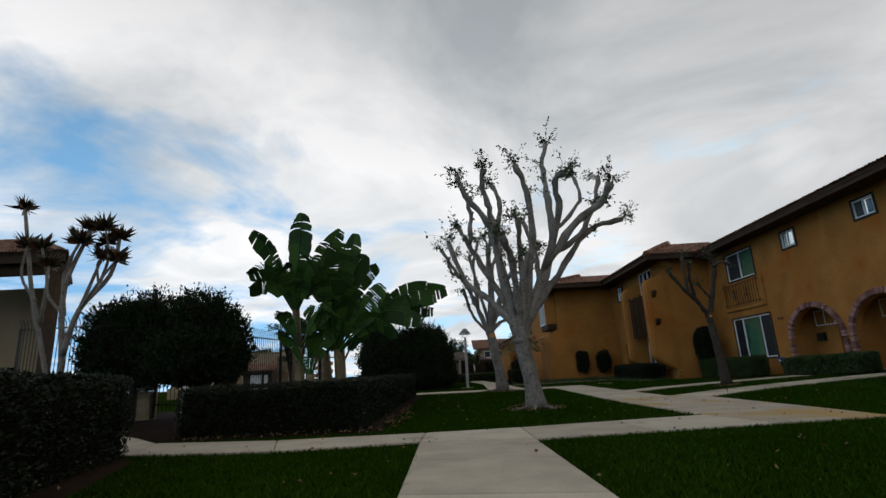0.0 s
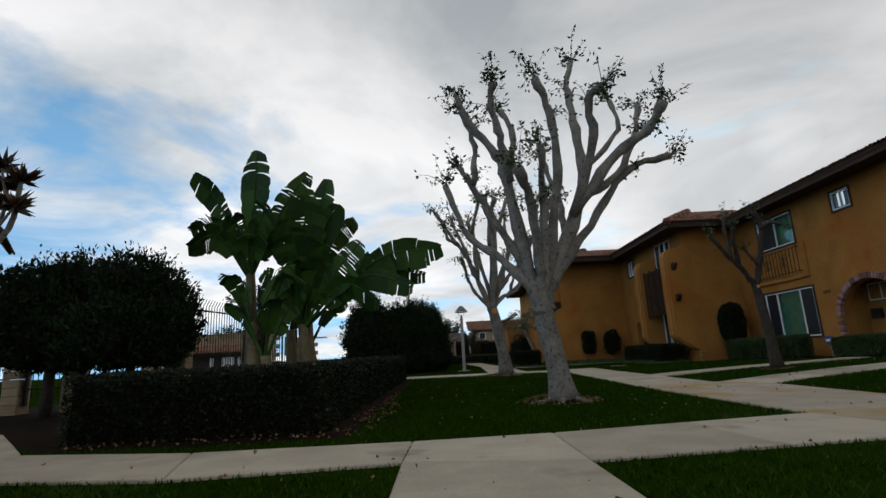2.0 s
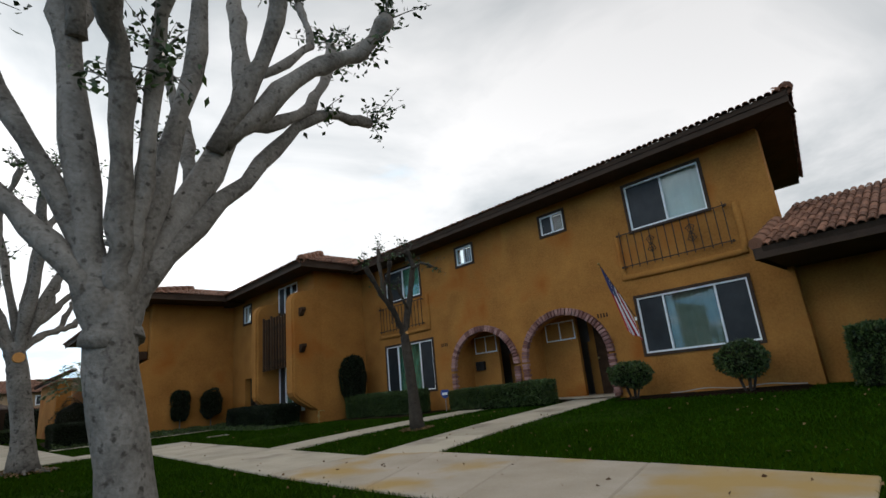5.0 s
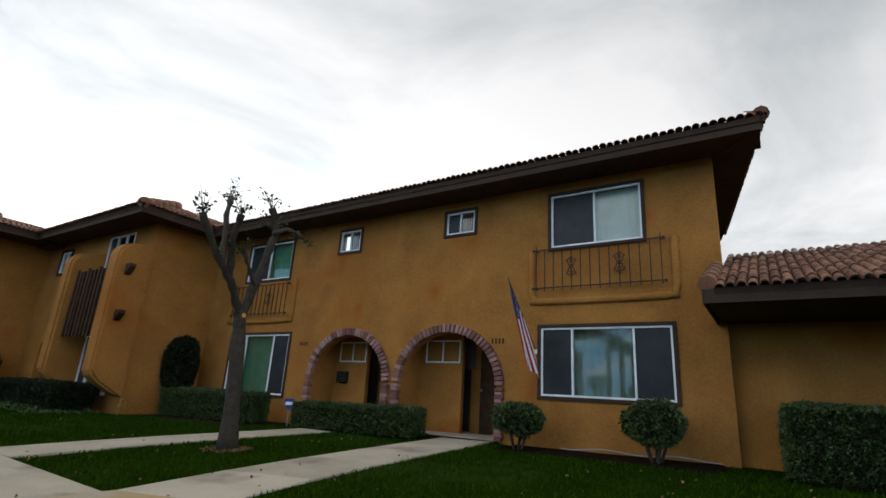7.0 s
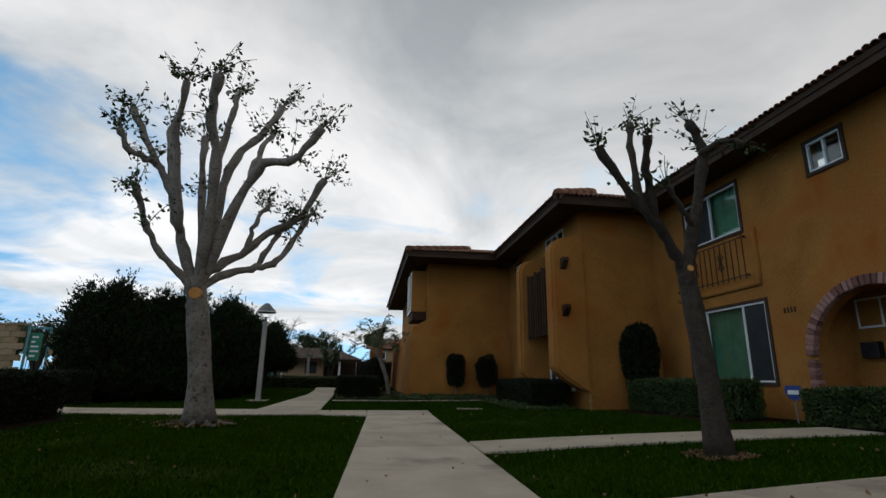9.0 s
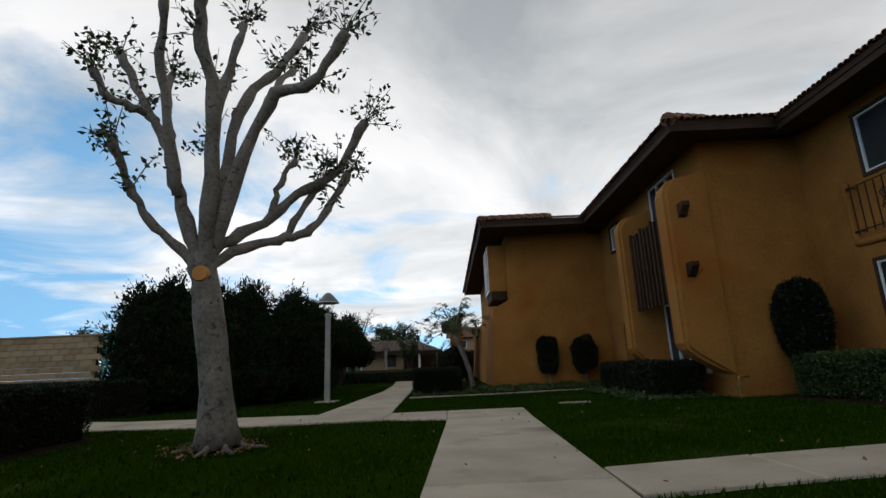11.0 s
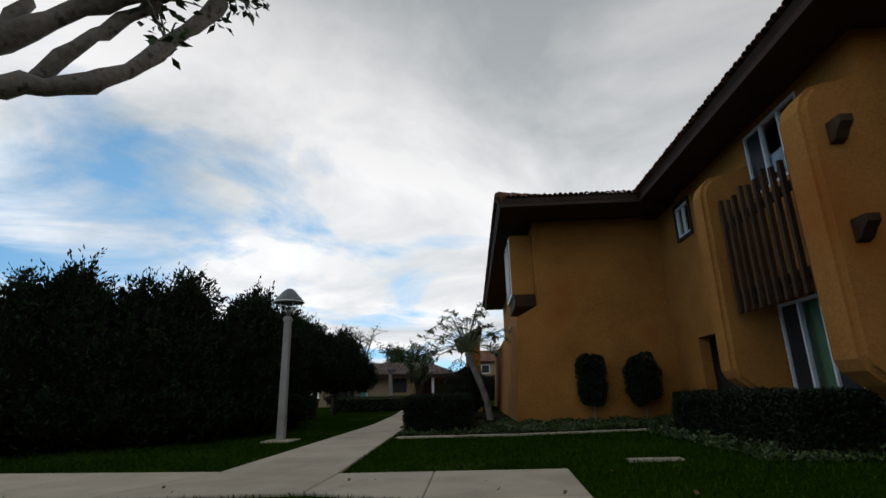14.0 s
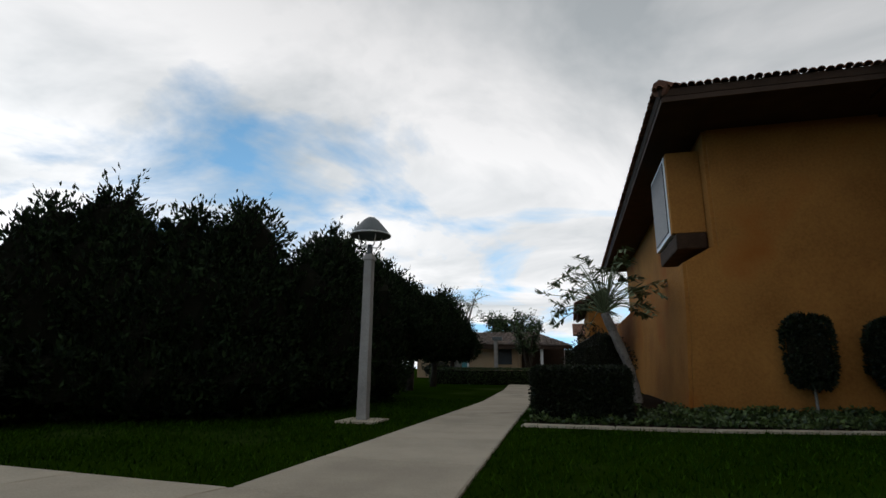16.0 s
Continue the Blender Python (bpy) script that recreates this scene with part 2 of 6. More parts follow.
SIGN_GREEN = mat("green_sign", (0.01, 0.16, 0.10), (0.02, 0.22, 0.14), 3, 0.5, 0.0)
SIGN_BLUE = mat("blue_sign", (0.012, 0.035, 0.16), (0.02, 0.05, 0.22), 3, 0.4, 0.0)
FLAG_RED = mat("flag_red", (0.30, 0.012, 0.02), (0.42, 0.02, 0.03), 4, 0.8, 0.1, 200)
FLAG_WHITE = mat("flag_white", (0.62, 0.62, 0.62), (0.78, 0.78, 0.78), 4, 0.8, 0.1, 200)
FLAG_BLUE = mat("flag_blue", (0.012, 0.02, 0.09), (0.02, 0.03, 0.13), 4, 0.8, 0.1, 200)
BRASS = mat("worn_brass", (0.25, 0.17, 0.06), (0.4, 0.28, 0.1), 10, 0.4, 0.1, metal=0.8)


# ---- building helpers ----
def mesh_of(name, bm, material):
    me = bpy.data.meshes.new(name)
    bm.normal_update()
    bm.to_mesh(me)
    bm.free()
    me.materials.append(material)
    return me


def part(name, bm, material, parent, label=""):
    ob = new(name, mesh_of(name, bm, material))
    ob.parent = parent
    if label:
        ob["label"] = label
    return ob


def raw(name, verts, faces, material, parent=None, smooth=False):
    me = bpy.data.meshes.new(name)
    me.from_pydata([tuple(v) for v in verts], [], [tuple(f) for f in faces])
    me.materials.append(material)
    if smooth:
        me.polygons.foreach_set("use_smooth", [True] * len(me.polygons))
    me.update()
    ob = new(name, me)
    ob.parent = parent
    return ob


def thing(name, label, category, group="", kind="", at=(0, 0, 0)):
    ob = new(name)
    ob.location = at
    ob.empty_display_size = 0.1
    bpy.context.view_layer.update()
    return tagged(ob, label, category, group, kind)


def settle(ob, scale, shift):
    """Set a thing modelled about its own plan at its size and place on the site."""
    ob.matrix_world = Matrix.Translation(shift) @ Matrix.Scale(scale, 4)
    return ob


def add_box(bm, x0, y0, z0, x1, y1, z1, bevel=0.0, m=None):
    r = bmesh.ops.create_cube(bm, size=1)
    for v in r["verts"]:
        v.co = Vector(((x0 + x1) / 2 + v.co.x * (x1 - x0), (y0 + y1) / 2 + v.co.y * (y1 - y0), (z0 + z1) / 2 + v.co.z * (z1 - z0)))
    if bevel:
        es = list({e for v in r["verts"] for e in v.link_edges})
        out = bmesh.ops.bevel(bm, geom=es, offset=bevel, segments=2, affect="EDGES", profile=0.6)
        verts = out["verts"]
    else:
        verts = r["verts"]
    if m is not None:
        bmesh.ops.transform(bm, matrix=m, verts=verts)
    return verts


def boxed(*a, **k):
    bm = bmesh.new()
    add_box(bm, *a, **k)
    return bm


def tube_mesh(bm, points, radii, sides=8, wob=0.0, cap=True, rng=random):
    """A bent tube through the points, with a ring of its own radius at each."""
    pts = [Vector(p) for p in points]
    rings = []
    side = None
    for i, p in enumerate(pts):
        way = (pts[min(i + 1, len(pts) - 1)] - pts[max(i - 1, 0)]).normalized()
        if side is None:
            side = way.orthogonal().normalized()
        side = (side - way * side.dot(way)).normalized()
        other = way.cross(side)
        ring = []
        for k in range(sides):
            a = 2 * math.pi * k / sides
            r = radii[i] * (1 + wob * (rng.random() - 0.5))
            ring.append(bm.verts.new(p + side * (math.cos(a) * r) + other * (math.sin(a) * r)))
        rings.append(ring)
    for a, b in zip(rings, rings[1:]):
        for k in range(sides):
            f = bm.faces.new((a[k], a[(k + 1) % sides], b[(k + 1) % sides], b[k]))
            f.smooth = True
    if cap:
        bm.faces.new(rings[-1])
        bm.faces.new(list(reversed(rings[0])))


def smooth_line(points, steps=4):
    """Catmull-Rom through the points."""
    p = [Vector(q) for q in points]
    p = [2 * p[0] - p[1]] + p + [2 * p[-1] - p[-2]]
    out = []
    for i in range(1, len(p) - 2):
        for s in range(steps):
            t = s / steps
            a, b, c, d = p[i - 1], p[i], p[i + 1], p[i + 2]
            out.append(0.5 * ((2 * b) + (c - a) * t + (2 * a - 5 * b + 4 * c - d) * t * t + (3 * b - a - 3 * c + d) * t ** 3))
    out.append(p[-2])
    return out


def leaf_arrays(centres, ways, length, width, rng, fold=0.25):
    """Leaves as folded four-cornered blades: numpy arrays of corners and faces."""
    n = len(centres)
    c, w = np.asarray(centres, float), np.asarray(ways, float)
    w /= np.linalg.norm(w, axis=1, keepdims=True) + 1e-9
    r = rng.normal(size=(n, 3))
    s = np.cross(w, r)
    s /= np.linalg.norm(s, axis=1, keepdims=True) + 1e-9
    u = np.cross(s, w)
    ln = length * rng.uniform(0.6, 1.3, (n, 1))
    wd = width * rng.uniform(0.7, 1.2, (n, 1))
    v = np.stack([c, c + w * ln * 0.45 + s * wd / 2 + u * fold * wd, c + w * ln, c + w * ln * 0.45 - s * wd / 2 + u * fold * wd], 1)
    f = np.arange(4 * n).reshape(n, 4)
    return v.reshape(-1, 3), f


def leaves(name, centres, ways, length, width, material, parent, rng, label=""):
    v, f = leaf_arrays(centres, ways, length, width, rng)
    me = bpy.data.meshes.new(name)
    me.vertices.add(len(v)); me.vertices.foreach_set("co", v.ravel())
    me.loops.add(f.size); me.loops.foreach_set("vertex_index", f.ravel())
    me.polygons.add(len(f)); me.polygons.foreach_set("loop_start", np.arange(0, f.size, 4))
    me.update(calc_edges=True)
    me.materials.append(material)
    ob = new(name, me)
    ob.parent = parent
    if label:
        ob["label"] = label
    return ob


# ---- ground ----
FACE = 13.06  # plane of the long front wall


def front_rise(y):
    ys = (-40, 8.5, 12.0, 18.5, 23.5, 30.0, 60)
    zs = (0.46, 0.46, 0.38, 0.22, 0.10, 0.0, 0.0)
    return float(np.interp(y, ys, zs))


def height(x, y):
    """The lawn: a slight fall towards the start, a bank up to the houses, low mounds round the two pale trees."""
    z = 0.0125 * min(max(y - 8.3, 0.0), 45.0)
    t = min(max((x - 6.6) / (FACE - 6.6), 0.0), 1.0)
    z += front_rise(y) * t ** 0.7
    for mx, my in ((1.75, 10.6), (1.9, 19.3)):
        z += 0.2 * math.exp(-((x - mx) ** 2 + (y - my) ** 2) / 1.3)
    return z


xs = sorted(set([-900, -300, -120, -60, -40, -28] + [round(-20 + 0.5 * i, 2) for i in range(84)] + [24, 40, 60, 120, 300, 900]))
ys = sorted(set([-900, -300, -100, -50, -25] + [round(-12 + 0.5 * i, 2) for i in range(140)] + [60, 70, 80, 120, 300, 900]))
gv = [(x, y, height(x, y) - 0.012) for y in ys for x in xs]
nx = len(xs)
gf = [(j * nx + i, j * nx + i + 1, (j + 1) * nx + i + 1, (j + 1) * nx + i) for j in range(len(ys) - 1) for i in range(nx - 1)]
ground = tagged(raw("ground", gv, gf, GRASS_SOIL, smooth=True), "mown dark green lawn rising gently towards the houses", "lawn", kind="structure")


def bed(name, corners, label, material=None):
    """A low bed of soil laid over the lawn."""
    bm = bmesh.new()
    poly = [Vector((x, y, 0)) for x, y in corners]
    c = sum(poly, Vector()) / len(poly)
    rings = []
    for k, s in enumerate((1.0, 0.93, 0.5)):
        rings.append([bm.verts.new((c.x + (p.x - c.x) * s, c.y + (p.y - c.y) * s, height(c.x + (p.x - c.x) * s, c.y + (p.y - c.y) * s) + (-0.02, 0.02, 0.035)[k])) for p in poly])
    n = len(poly)
    for a, b in zip(rings, rings[1:]):
        for i in range(n):
            bm.faces.new((a[i], a[(i + 1) % n], b[(i + 1) % n], b[i]))
    bm.faces.new(rings[-1])
    me = mesh_of(name, bm, material or SOIL)
    return tagged(new(name, me), label, "planting bed", kind="structure")


bed("planting_bed", [(-13, 10.5), (-7.2, 10.5), (-5.4, 9.0), (-1.3, 8.8), (-1.1, 22), (-6, 25), (-13, 18)], "dark bark mulch bed under the clipped hedges")
bed("planting_bed", [(-3.0, 2.0), (-3.9, 5.0), (-4.5, 6.8), (-5.2, 7.3), (-8.6, 9.2), (-14, 9.2), (-14, 2.2)], "dark mulch bed at the foot of the path hedge")
bed("planting_bed", [(3.55, 28.85), (6.2, 28.95), (9.7, 29.55), (10.7, 30.4), (10.7, 31.6), (6.0, 38), (4.2, 38), (3.65, 31)], "shaded mulch bed with ivy along the end wall")
bed("planting_bed", [(11.4, 19.0), (13.0, 19.0), (13.0, 23.6), (11.2, 23.6)], "narrow mulch bed beneath the front window")
bed("planting_bed", [(12.1, 8.8), (13.0, 8.8), (13.0, 12.7), (12.2, 12.7)], "narrow mulch bed along the front wall")


def slab(parent, quad, material=CONCRETE, top=0.022):
    """One concrete slab over four ground corners, with its edges eased and its joints left open."""
    q = [Vector((x, y, 0)) for x, y in quad]
    c = sum(q, Vector()) / 4
    bm = bmesh.new()
    low, mid, high = [], [], []
    for p in q:
        d = (c - p).normalized()
        a, b = p + d * 0.006, p + d * 0.03
        z = height(p.x, p.y)
        low.append(bm.verts.new((a.x, a.y, z - 0.08)))
        mid.append(bm.verts.new((a.x, a.y, z + top - 0.012)))
        high.append(bm.verts.new((b.x, b.y, z + top)))
    for a, b in ((low, mid), (mid, high)):
        for i in range(4):
            bm.faces.new((a[i], a[(i + 1) % 4], b[(i + 1) % 4], b[i]))
    bm.faces.new(high)
    bmesh.ops.recalc_face_normals(bm, faces=bm.faces)
    return part("slab", bm, material, parent)


def strip(parent, left, right, length=1.5, material=CONCRETE):
    """Slabs between two edge lines, cut across at about every length metres."""
    a, b = [Vector((*p, 0)) for p in left], [Vector((*p, 0)) for p in right]
    for i in range(len(a) - 1):
        n = max(1, round((((a[i + 1] - a[i]).length + (b[i + 1] - b[i]).length) / 2) / length))
        for k in range(n):
            s, t = k / n, (k + 1) / n
            p0, p1 = a[i].lerp(a[i + 1], s), a[i].lerp(a[i + 1], t)
            r0, r1 = b[i].lerp(b[i + 1], s), b[i].lerp(b[i + 1], t)
            slab(parent, [(p0.x, p0.y), (r0.x, r0.y), (r1.x, r1.y), (p1.x, p1.y)], material)


walk_near = thing("pavement", "pale weathered concrete footpath with open joints", "footpath", kind="structure")
strip(walk_near, [(-0.53, -12), (-0.53, 7.05)], [(1.09, -12), (1.12, 6.71)], 1.66)
slab(walk_near, [(-0.53, 7.05), (1.12, 6.71), (1.14, 8.3), (-0.49, 8.23)])
walk_left = thing("pavement", "narrow concrete path leading off between the hedges", "footpath", kind="structure")
strip(walk_left, [(-0.49, 8.23), (-3.0, 8.25), (-5.3, 8.75), (-7.4, 11.0), (-9.0, 15.5)], [(-0.53, 7.05), (-2.6, 6.85), (-4.9, 7.25), (-8.6, 9.4), (-10.4, 15.0)], 1.6)
walk_slant = thing("pavement", "concrete path crossing the lawn, yellow rust stains", "footpath", kind="structure")
strip(walk_slant, [(1.14, 8.3), (4.5, 8.78)], [(1.12, 6.71), (4.75, 7.1)], 1.8)
slab(walk_slant, [(4.5, 8.78), (4.75, 7.1), (6.6, 7.25), (6.66, 9.3)], CONCRETE_RUST)
walk_door = thing("pavement", "narrow concrete path up to the brick archway", "footpath", kind="structure")
strip(walk_door, [(6.25, 14.1), (13.06, 14.35)], [(6.68, 12.85), (13.06, 13.15)], 1.35)
walk_door_far = thing("pavement", "narrow concrete path up to the farther archway", "footpath", kind="structure")
strip(walk_door_far, [(6.22, 17.95), (13.06, 17.75)], [(6.22, 16.95), (13.06, 16.75)], 1.35)
walk_mid = thing("pavement", "straight pale concrete footpath between lawns", "footpath", kind="structure")
strip(walk_mid, [(4.5, 8.78), (4.4, 11.6)], [(6.66, 9.3), (6.68, 12.85)], 1.75, CONCRETE_RUST)
slab(walk_mid, [(4.4, 11.6), (6.68, 12.85), (6.25, 14.1), (4.4, 14.1)], CONCRETE_RUST)
strip(walk_mid, [(4.4, 14.1), (4.73, 22.55)], [(6.13, 14.1), (6.3, 22.55)], 1.75)
slab(walk_mid, [(4.73, 22.55), (6.3, 22.55), (6.37, 24.14), (4.73, 24.12)])
walk_far = thing("pavement", "concrete footpath bending away past the lamp post", "footpath", kind="structure")
strip(walk_far, [(4.73, 24.12), (3.53, 24.1)], [(4.73, 22.55), (3.49, 22.9)], 1.2)
strip(walk_far, [(3.53, 24.1), (1.88, 24.4), (-2.5, 24.7), (-7.5, 26.4)], [(3.49, 22.9), (1.3, 22.75), (-3.0, 23.3), (-8.0, 25.0)], 1.6)
strip(walk_far, [(1.88, 24.4), (2.0, 27.0), (2.25, 33.0), (2.1, 38.0)], [(3.53, 24.1), (3.47, 27.2), (3.4, 32.5), (3.1, 38.0)], 1.6)
strip(walk_far, [(2.1, 38.0), (1.5, 46), (1.1, 53), (0.6, 75)], [(3.1, 38.0), (2.9, 46), (2.7, 53), (2.5, 75)], 1.2)
kerb = thing("kerb", "narrow pale concrete edging round the ivy bed", "edging", kind="structure")
strip(kerb, [(3.56, 28.95), (6.18, 29.0), (9.7, 29.62)], [(3.54, 28.74), (6.2, 28.8), (9.75, 29.42)], 1.6)


def inside(x, y, poly):
    hit, j = False, len(poly) - 1
    for i in range(len(poly)):
        if (poly[i][1] > y) != (poly[j][1] > y) and x < (poly[j][0] - poly[i][0]) * (y - poly[i][1]) / (poly[j][1] - poly[i][1]) + poly[i][0]:
            hit = not hit
        j = i
    return hit


PAVED = [[(-0.53, -12), (1.1, -12), (1.14, 8.3), (-0.49, 8.23)],
         [(-0.49, 8.23), (-3, 8.25), (-5.3, 8.75), (-7.4, 11), (-8.6, 9.4), (-4.9, 7.25), (-2.6, 6.85), (-0.53, 7.05)],
         [(1.14, 8.3), (4.5, 8.78), (4.4, 14.1), (6.25, 14.1), (6.68, 12.85), (6.6, 7.25), (4.75, 7.1), (1.12, 6.71)],
         [(6.25, 14.1), (13.06, 14.35), (13.06, 13.15), (6.68, 12.85)], [(6.2, 17.95), (13.06, 17.75), (13.06, 16.75), (6.2, 16.95)],
         [(4.4, 14.1), (4.73, 24.12), (6.37, 24.14), (6.13, 14.1)],
         [(4.73, 24.12), (1.88, 24.4), (-2.5, 24.7), (-7.5, 26.4), (-8, 25), (-3, 23.3), (1.3, 22.75), (3.49, 22.9), (4.73, 22.55)],
         [(1.88, 24.4), (2, 27), (2.25, 33), (2.1, 38), (3.1, 38), (3.4, 32.5), (3.47, 27.2), (3.53, 24.1)],
         [(-13, 10.5), (-7.2, 10.5), (-5.4, 9.0), (-1.3, 8.8), (-1.15, 22), (-6, 25), (-13, 18)],
         [(3.54, 28.74), (6.2, 28.8), (9.75, 29.42), (10.7, 30.4), (10.7, 31.6), (6, 38), (4.2, 38)],
         [(-3.0, 2.0), (-3.9, 5.0), (-4.5, 6.8), (-5.2, 7.3), (-8.6, 9.2), (-14, 9.2), (-14, 2.2)],
         [(11.4, 19), (13, 19), (13, 23.6), (11.2, 23.6)], [(12.2, 8.8), (13, 8.8), (13, 12.7), (12.2, 12.7)]]


def lawn_blades(name, x0, x1, y0, y1, per_metre, tall):
    rng = np.random.default_rng(5)
    n = int((x1 - x0) * (y1 - y0) * per_metre)
    xy = np.stack([rng.uniform(x0, x1, n), rng.uniform(y0, y1, n)], 1)
    keep = [not any(inside(x, y, p) for p in PAVED) for x, y in xy]
    xy = xy[np.array(keep)]
    z = np.array([height(x, y) for x, y in xy]) - 0.012
    n = len(xy)
    a = rng.uniform(0, 2 * np.pi, n)
    w = rng.uniform(0.006, 0.011, n)
    h = rng.uniform(0.5, 1.2, n) * tall
    lean = rng.normal(0, 0.5, (n, 2)) * h[:, None]
    base = np.c_[xy, z]
    side = np.c_[np.cos(a) * w, np.sin(a) * w, np.zeros(n)]
    tip = base + np.c_[lean, h]
    v = np.stack([base - side, base + side, tip], 1).reshape(-1, 3)
    f = np.arange(3 * n).reshape(n, 3)
    me = bpy.data.meshes.new(name)
    me.vertices.add(len(v)); me.vertices.foreach_set("co", v.ravel())
    me.loops.add(f.size); me.loops.foreach_set("vertex_index", f.ravel())
    me.polygons.add(n); me.polygons.foreach_set("loop_start", np.arange(0, 3 * n, 3))
    me.update(calc_edges=True)
    me.materials.append(GRASS)
    tagged(new(name, me), "short mown green grass blades on the lawn", "grass", kind="stuff")


lawn_blades("grass", -7, 13.0, 2.5, 17, 560, 0.05)
lawn_blades("grass", -4, 13.0, 17, 34, 330, 0.055)


# ---- houses ----
def wall_sheet(parent, axis, plane, inward, a0, a1, z0, z1, openings, arches=(), material=STUCCO):
    """A wall with thickness, cut by rectangular openings (a0, z0, a1, z1) and arched ones (a0, z0, a1, spring, top)."""
    rects = list(openings) + [(a, b, c, t) for a, b, c, s, t in arches]
    ca = sorted({a0, a1, *[v for r in rects for v in (r[0], r[2])]})
    cz = sorted({z0, z1, *[v for r in rects for v in (r[1], r[3])]})
    ca, cz = [v for v in ca if a0 <= v <= a1], [v for v in cz if z0 <= v <= z1]
    bm = bmesh.new()

    def at(a, z, back):
        d = plane + (inward if back else 0)
        return bm.verts.new((d, a, z) if axis == "x" else (a, d, z))

    def quad(*p):
        bm.faces.new([at(*q) for q in p])

    def solid(i, j):
        if i < 0 or j < 0 or i >= len(ca) - 1 or j >= len(cz) - 1:
            return False
        a, z = (ca[i] + ca[i + 1]) / 2, (cz[j] + cz[j + 1]) / 2
        return not any(r[0] < a < r[2] and r[1] < z < r[3] for r in rects)

    for i in range(len(ca) - 1):
        for j in range(len(cz) - 1):
            if not solid(i, j):
                continue
            l, r, b, t = ca[i], ca[i + 1], cz[j], cz[j + 1]
            quad((l, b, 0), (r, b, 0), (r, t, 0), (l, t, 0))
            quad((l, b, 1), (r, b, 1), (r, t, 1), (l, t, 1))
            for di, dj, e in ((-1, 0, (l, b, l, t)), (1, 0, (r, b, r, t)), (0, -1, (l, b, r, b)), (0, 1, (l, t, r, t))):
                if not solid(i + di, j + dj):
                    quad((e[0], e[1], 0), (e[2], e[3], 0), (e[2], e[3], 1), (e[0], e[1], 1))
    for a, b, c, s, t in arches:
        m, w, n = (a + c) / 2, (c - a) / 2, 18
        pts = [(m - w * math.cos(math.pi * k / n), s + (t - s) * math.sin(math.pi * k / n)) for k in range(n + 1)]
        for (p, pz), (q, qz) in zip(pts, pts[1:]):
            for side in (0, 1):
                quad((p, pz, side), (q, qz, side), (q, t, side), (p, t, side))
            quad((p, pz, 0), (q, qz, 0), (q, qz, 1), (p, pz, 1))
    bmesh.ops.remove_doubles(bm, verts=bm.verts, dist=0.0005)
    bmesh.ops.recalc_face_normals(bm, faces=bm.faces)
    return part("wall", bm, material, parent)


def window(parent, axis, plane, out, a0, z0, a1, z1, panes=2, screen=(), curtain=None, casing=0.07, depth=0.05, shares=None):
    """A sliding window: dark casing round it, white frame, one glass pane per leaf, a curtain or dim room behind. out: +1 or -1, the way outdoors."""
    w = new("window")
    w.parent = parent

    def bx(a, b, za, zb, d0, d1, bevel=0.0):
        lo, hi = sorted((plane + out * d0, plane + out * d1))
        return boxed(lo, a, za, hi, b, zb, bevel=bevel) if axis == "x" else boxed(a, lo, za, b, hi, zb, bevel=bevel)

    if casing:
        bm = bmesh.new()
        for a, b, za, zb in ((a0 - casing, a1 + casing, z1, z1 + casing), (a0 - casing, a1 + casing, z0 - casing, z0), (a0 - casing, a0, z0, z1), (a1, a1 + casing, z0, z1)):
            lo, hi = sorted((plane + out * 0.035, plane - out * 0.02))
            if axis == "x":
                add_box(bm, lo, a, za, hi, b, zb, bevel=0.006)
            else:
                add_box(bm, a, lo, za, b, hi, zb, bevel=0.006)
        part("casing", bm, TRIM, w, "dark brown painted casing")
    f = 0.04
    bm = bmesh.new()
    cuts = [a0 + (a1 - a0) * k for k in (shares or [k / panes for k in range(panes + 1)])]
    bars = [(a0, a1, z1 - f, z1), (a0, a1, z0, z0 + f)] + [(min(max(c - f / 2, a0), a1 - f), min(max(c + f / 2, a0 + f), a1), z0 + f, z1 - f) for c in cuts]
    for a, b, za, zb in bars:
        lo, hi = sorted((plane + out * 0.012, plane - out * depth))
        if axis == "x":
            add_box(bm, lo, a, za, hi, b, zb, bevel=0.005)
        else:
            add_box(bm, a, lo, za, b, hi, zb, bevel=0.005)
    part("frame", bm, WHITE, w, "white sliding frame")
    for k in range(panes):
        pane = part("pane", bx(cuts[k] + f / 2, cuts[k + 1] - f / 2, z0 + f, z1 - f, -0.022 - 0.008 * (k % 2), -0.028 - 0.008 * (k % 2)), GLASS_DARK if k in screen else GLASS, w,
                    "dark insect screen" if k in screen else "")
        pane.visible_shadow = False
    if curtain:
        bm = bmesh.new()
        n = max(8, int((a1 - a0) / 0.05))
        rows = []
        for k in range(n + 1):
            a = a0 + 0.02 + (a1 - a0 - 0.04) * k / n
            d = plane - out * (0.14 + 0.02 * math.sin(k * 1.9))
            rows.append([bm.verts.new((d, a, z) if axis == "x" else (a, d, z)) for z in (z0 + 0.01, z1 - 0.01)])
        for p, q in zip(rows, rows[1:]):
            bm.faces.new((p[0], q[0], q[1], p[1])).smooth = True
        part("curtain", bm, curtain, w, "pleated curtain behind the glass")
    # backing panel, coloured dark for the unlit room behind the window
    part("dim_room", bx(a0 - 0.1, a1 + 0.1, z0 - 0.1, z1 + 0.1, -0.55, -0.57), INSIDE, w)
    return w


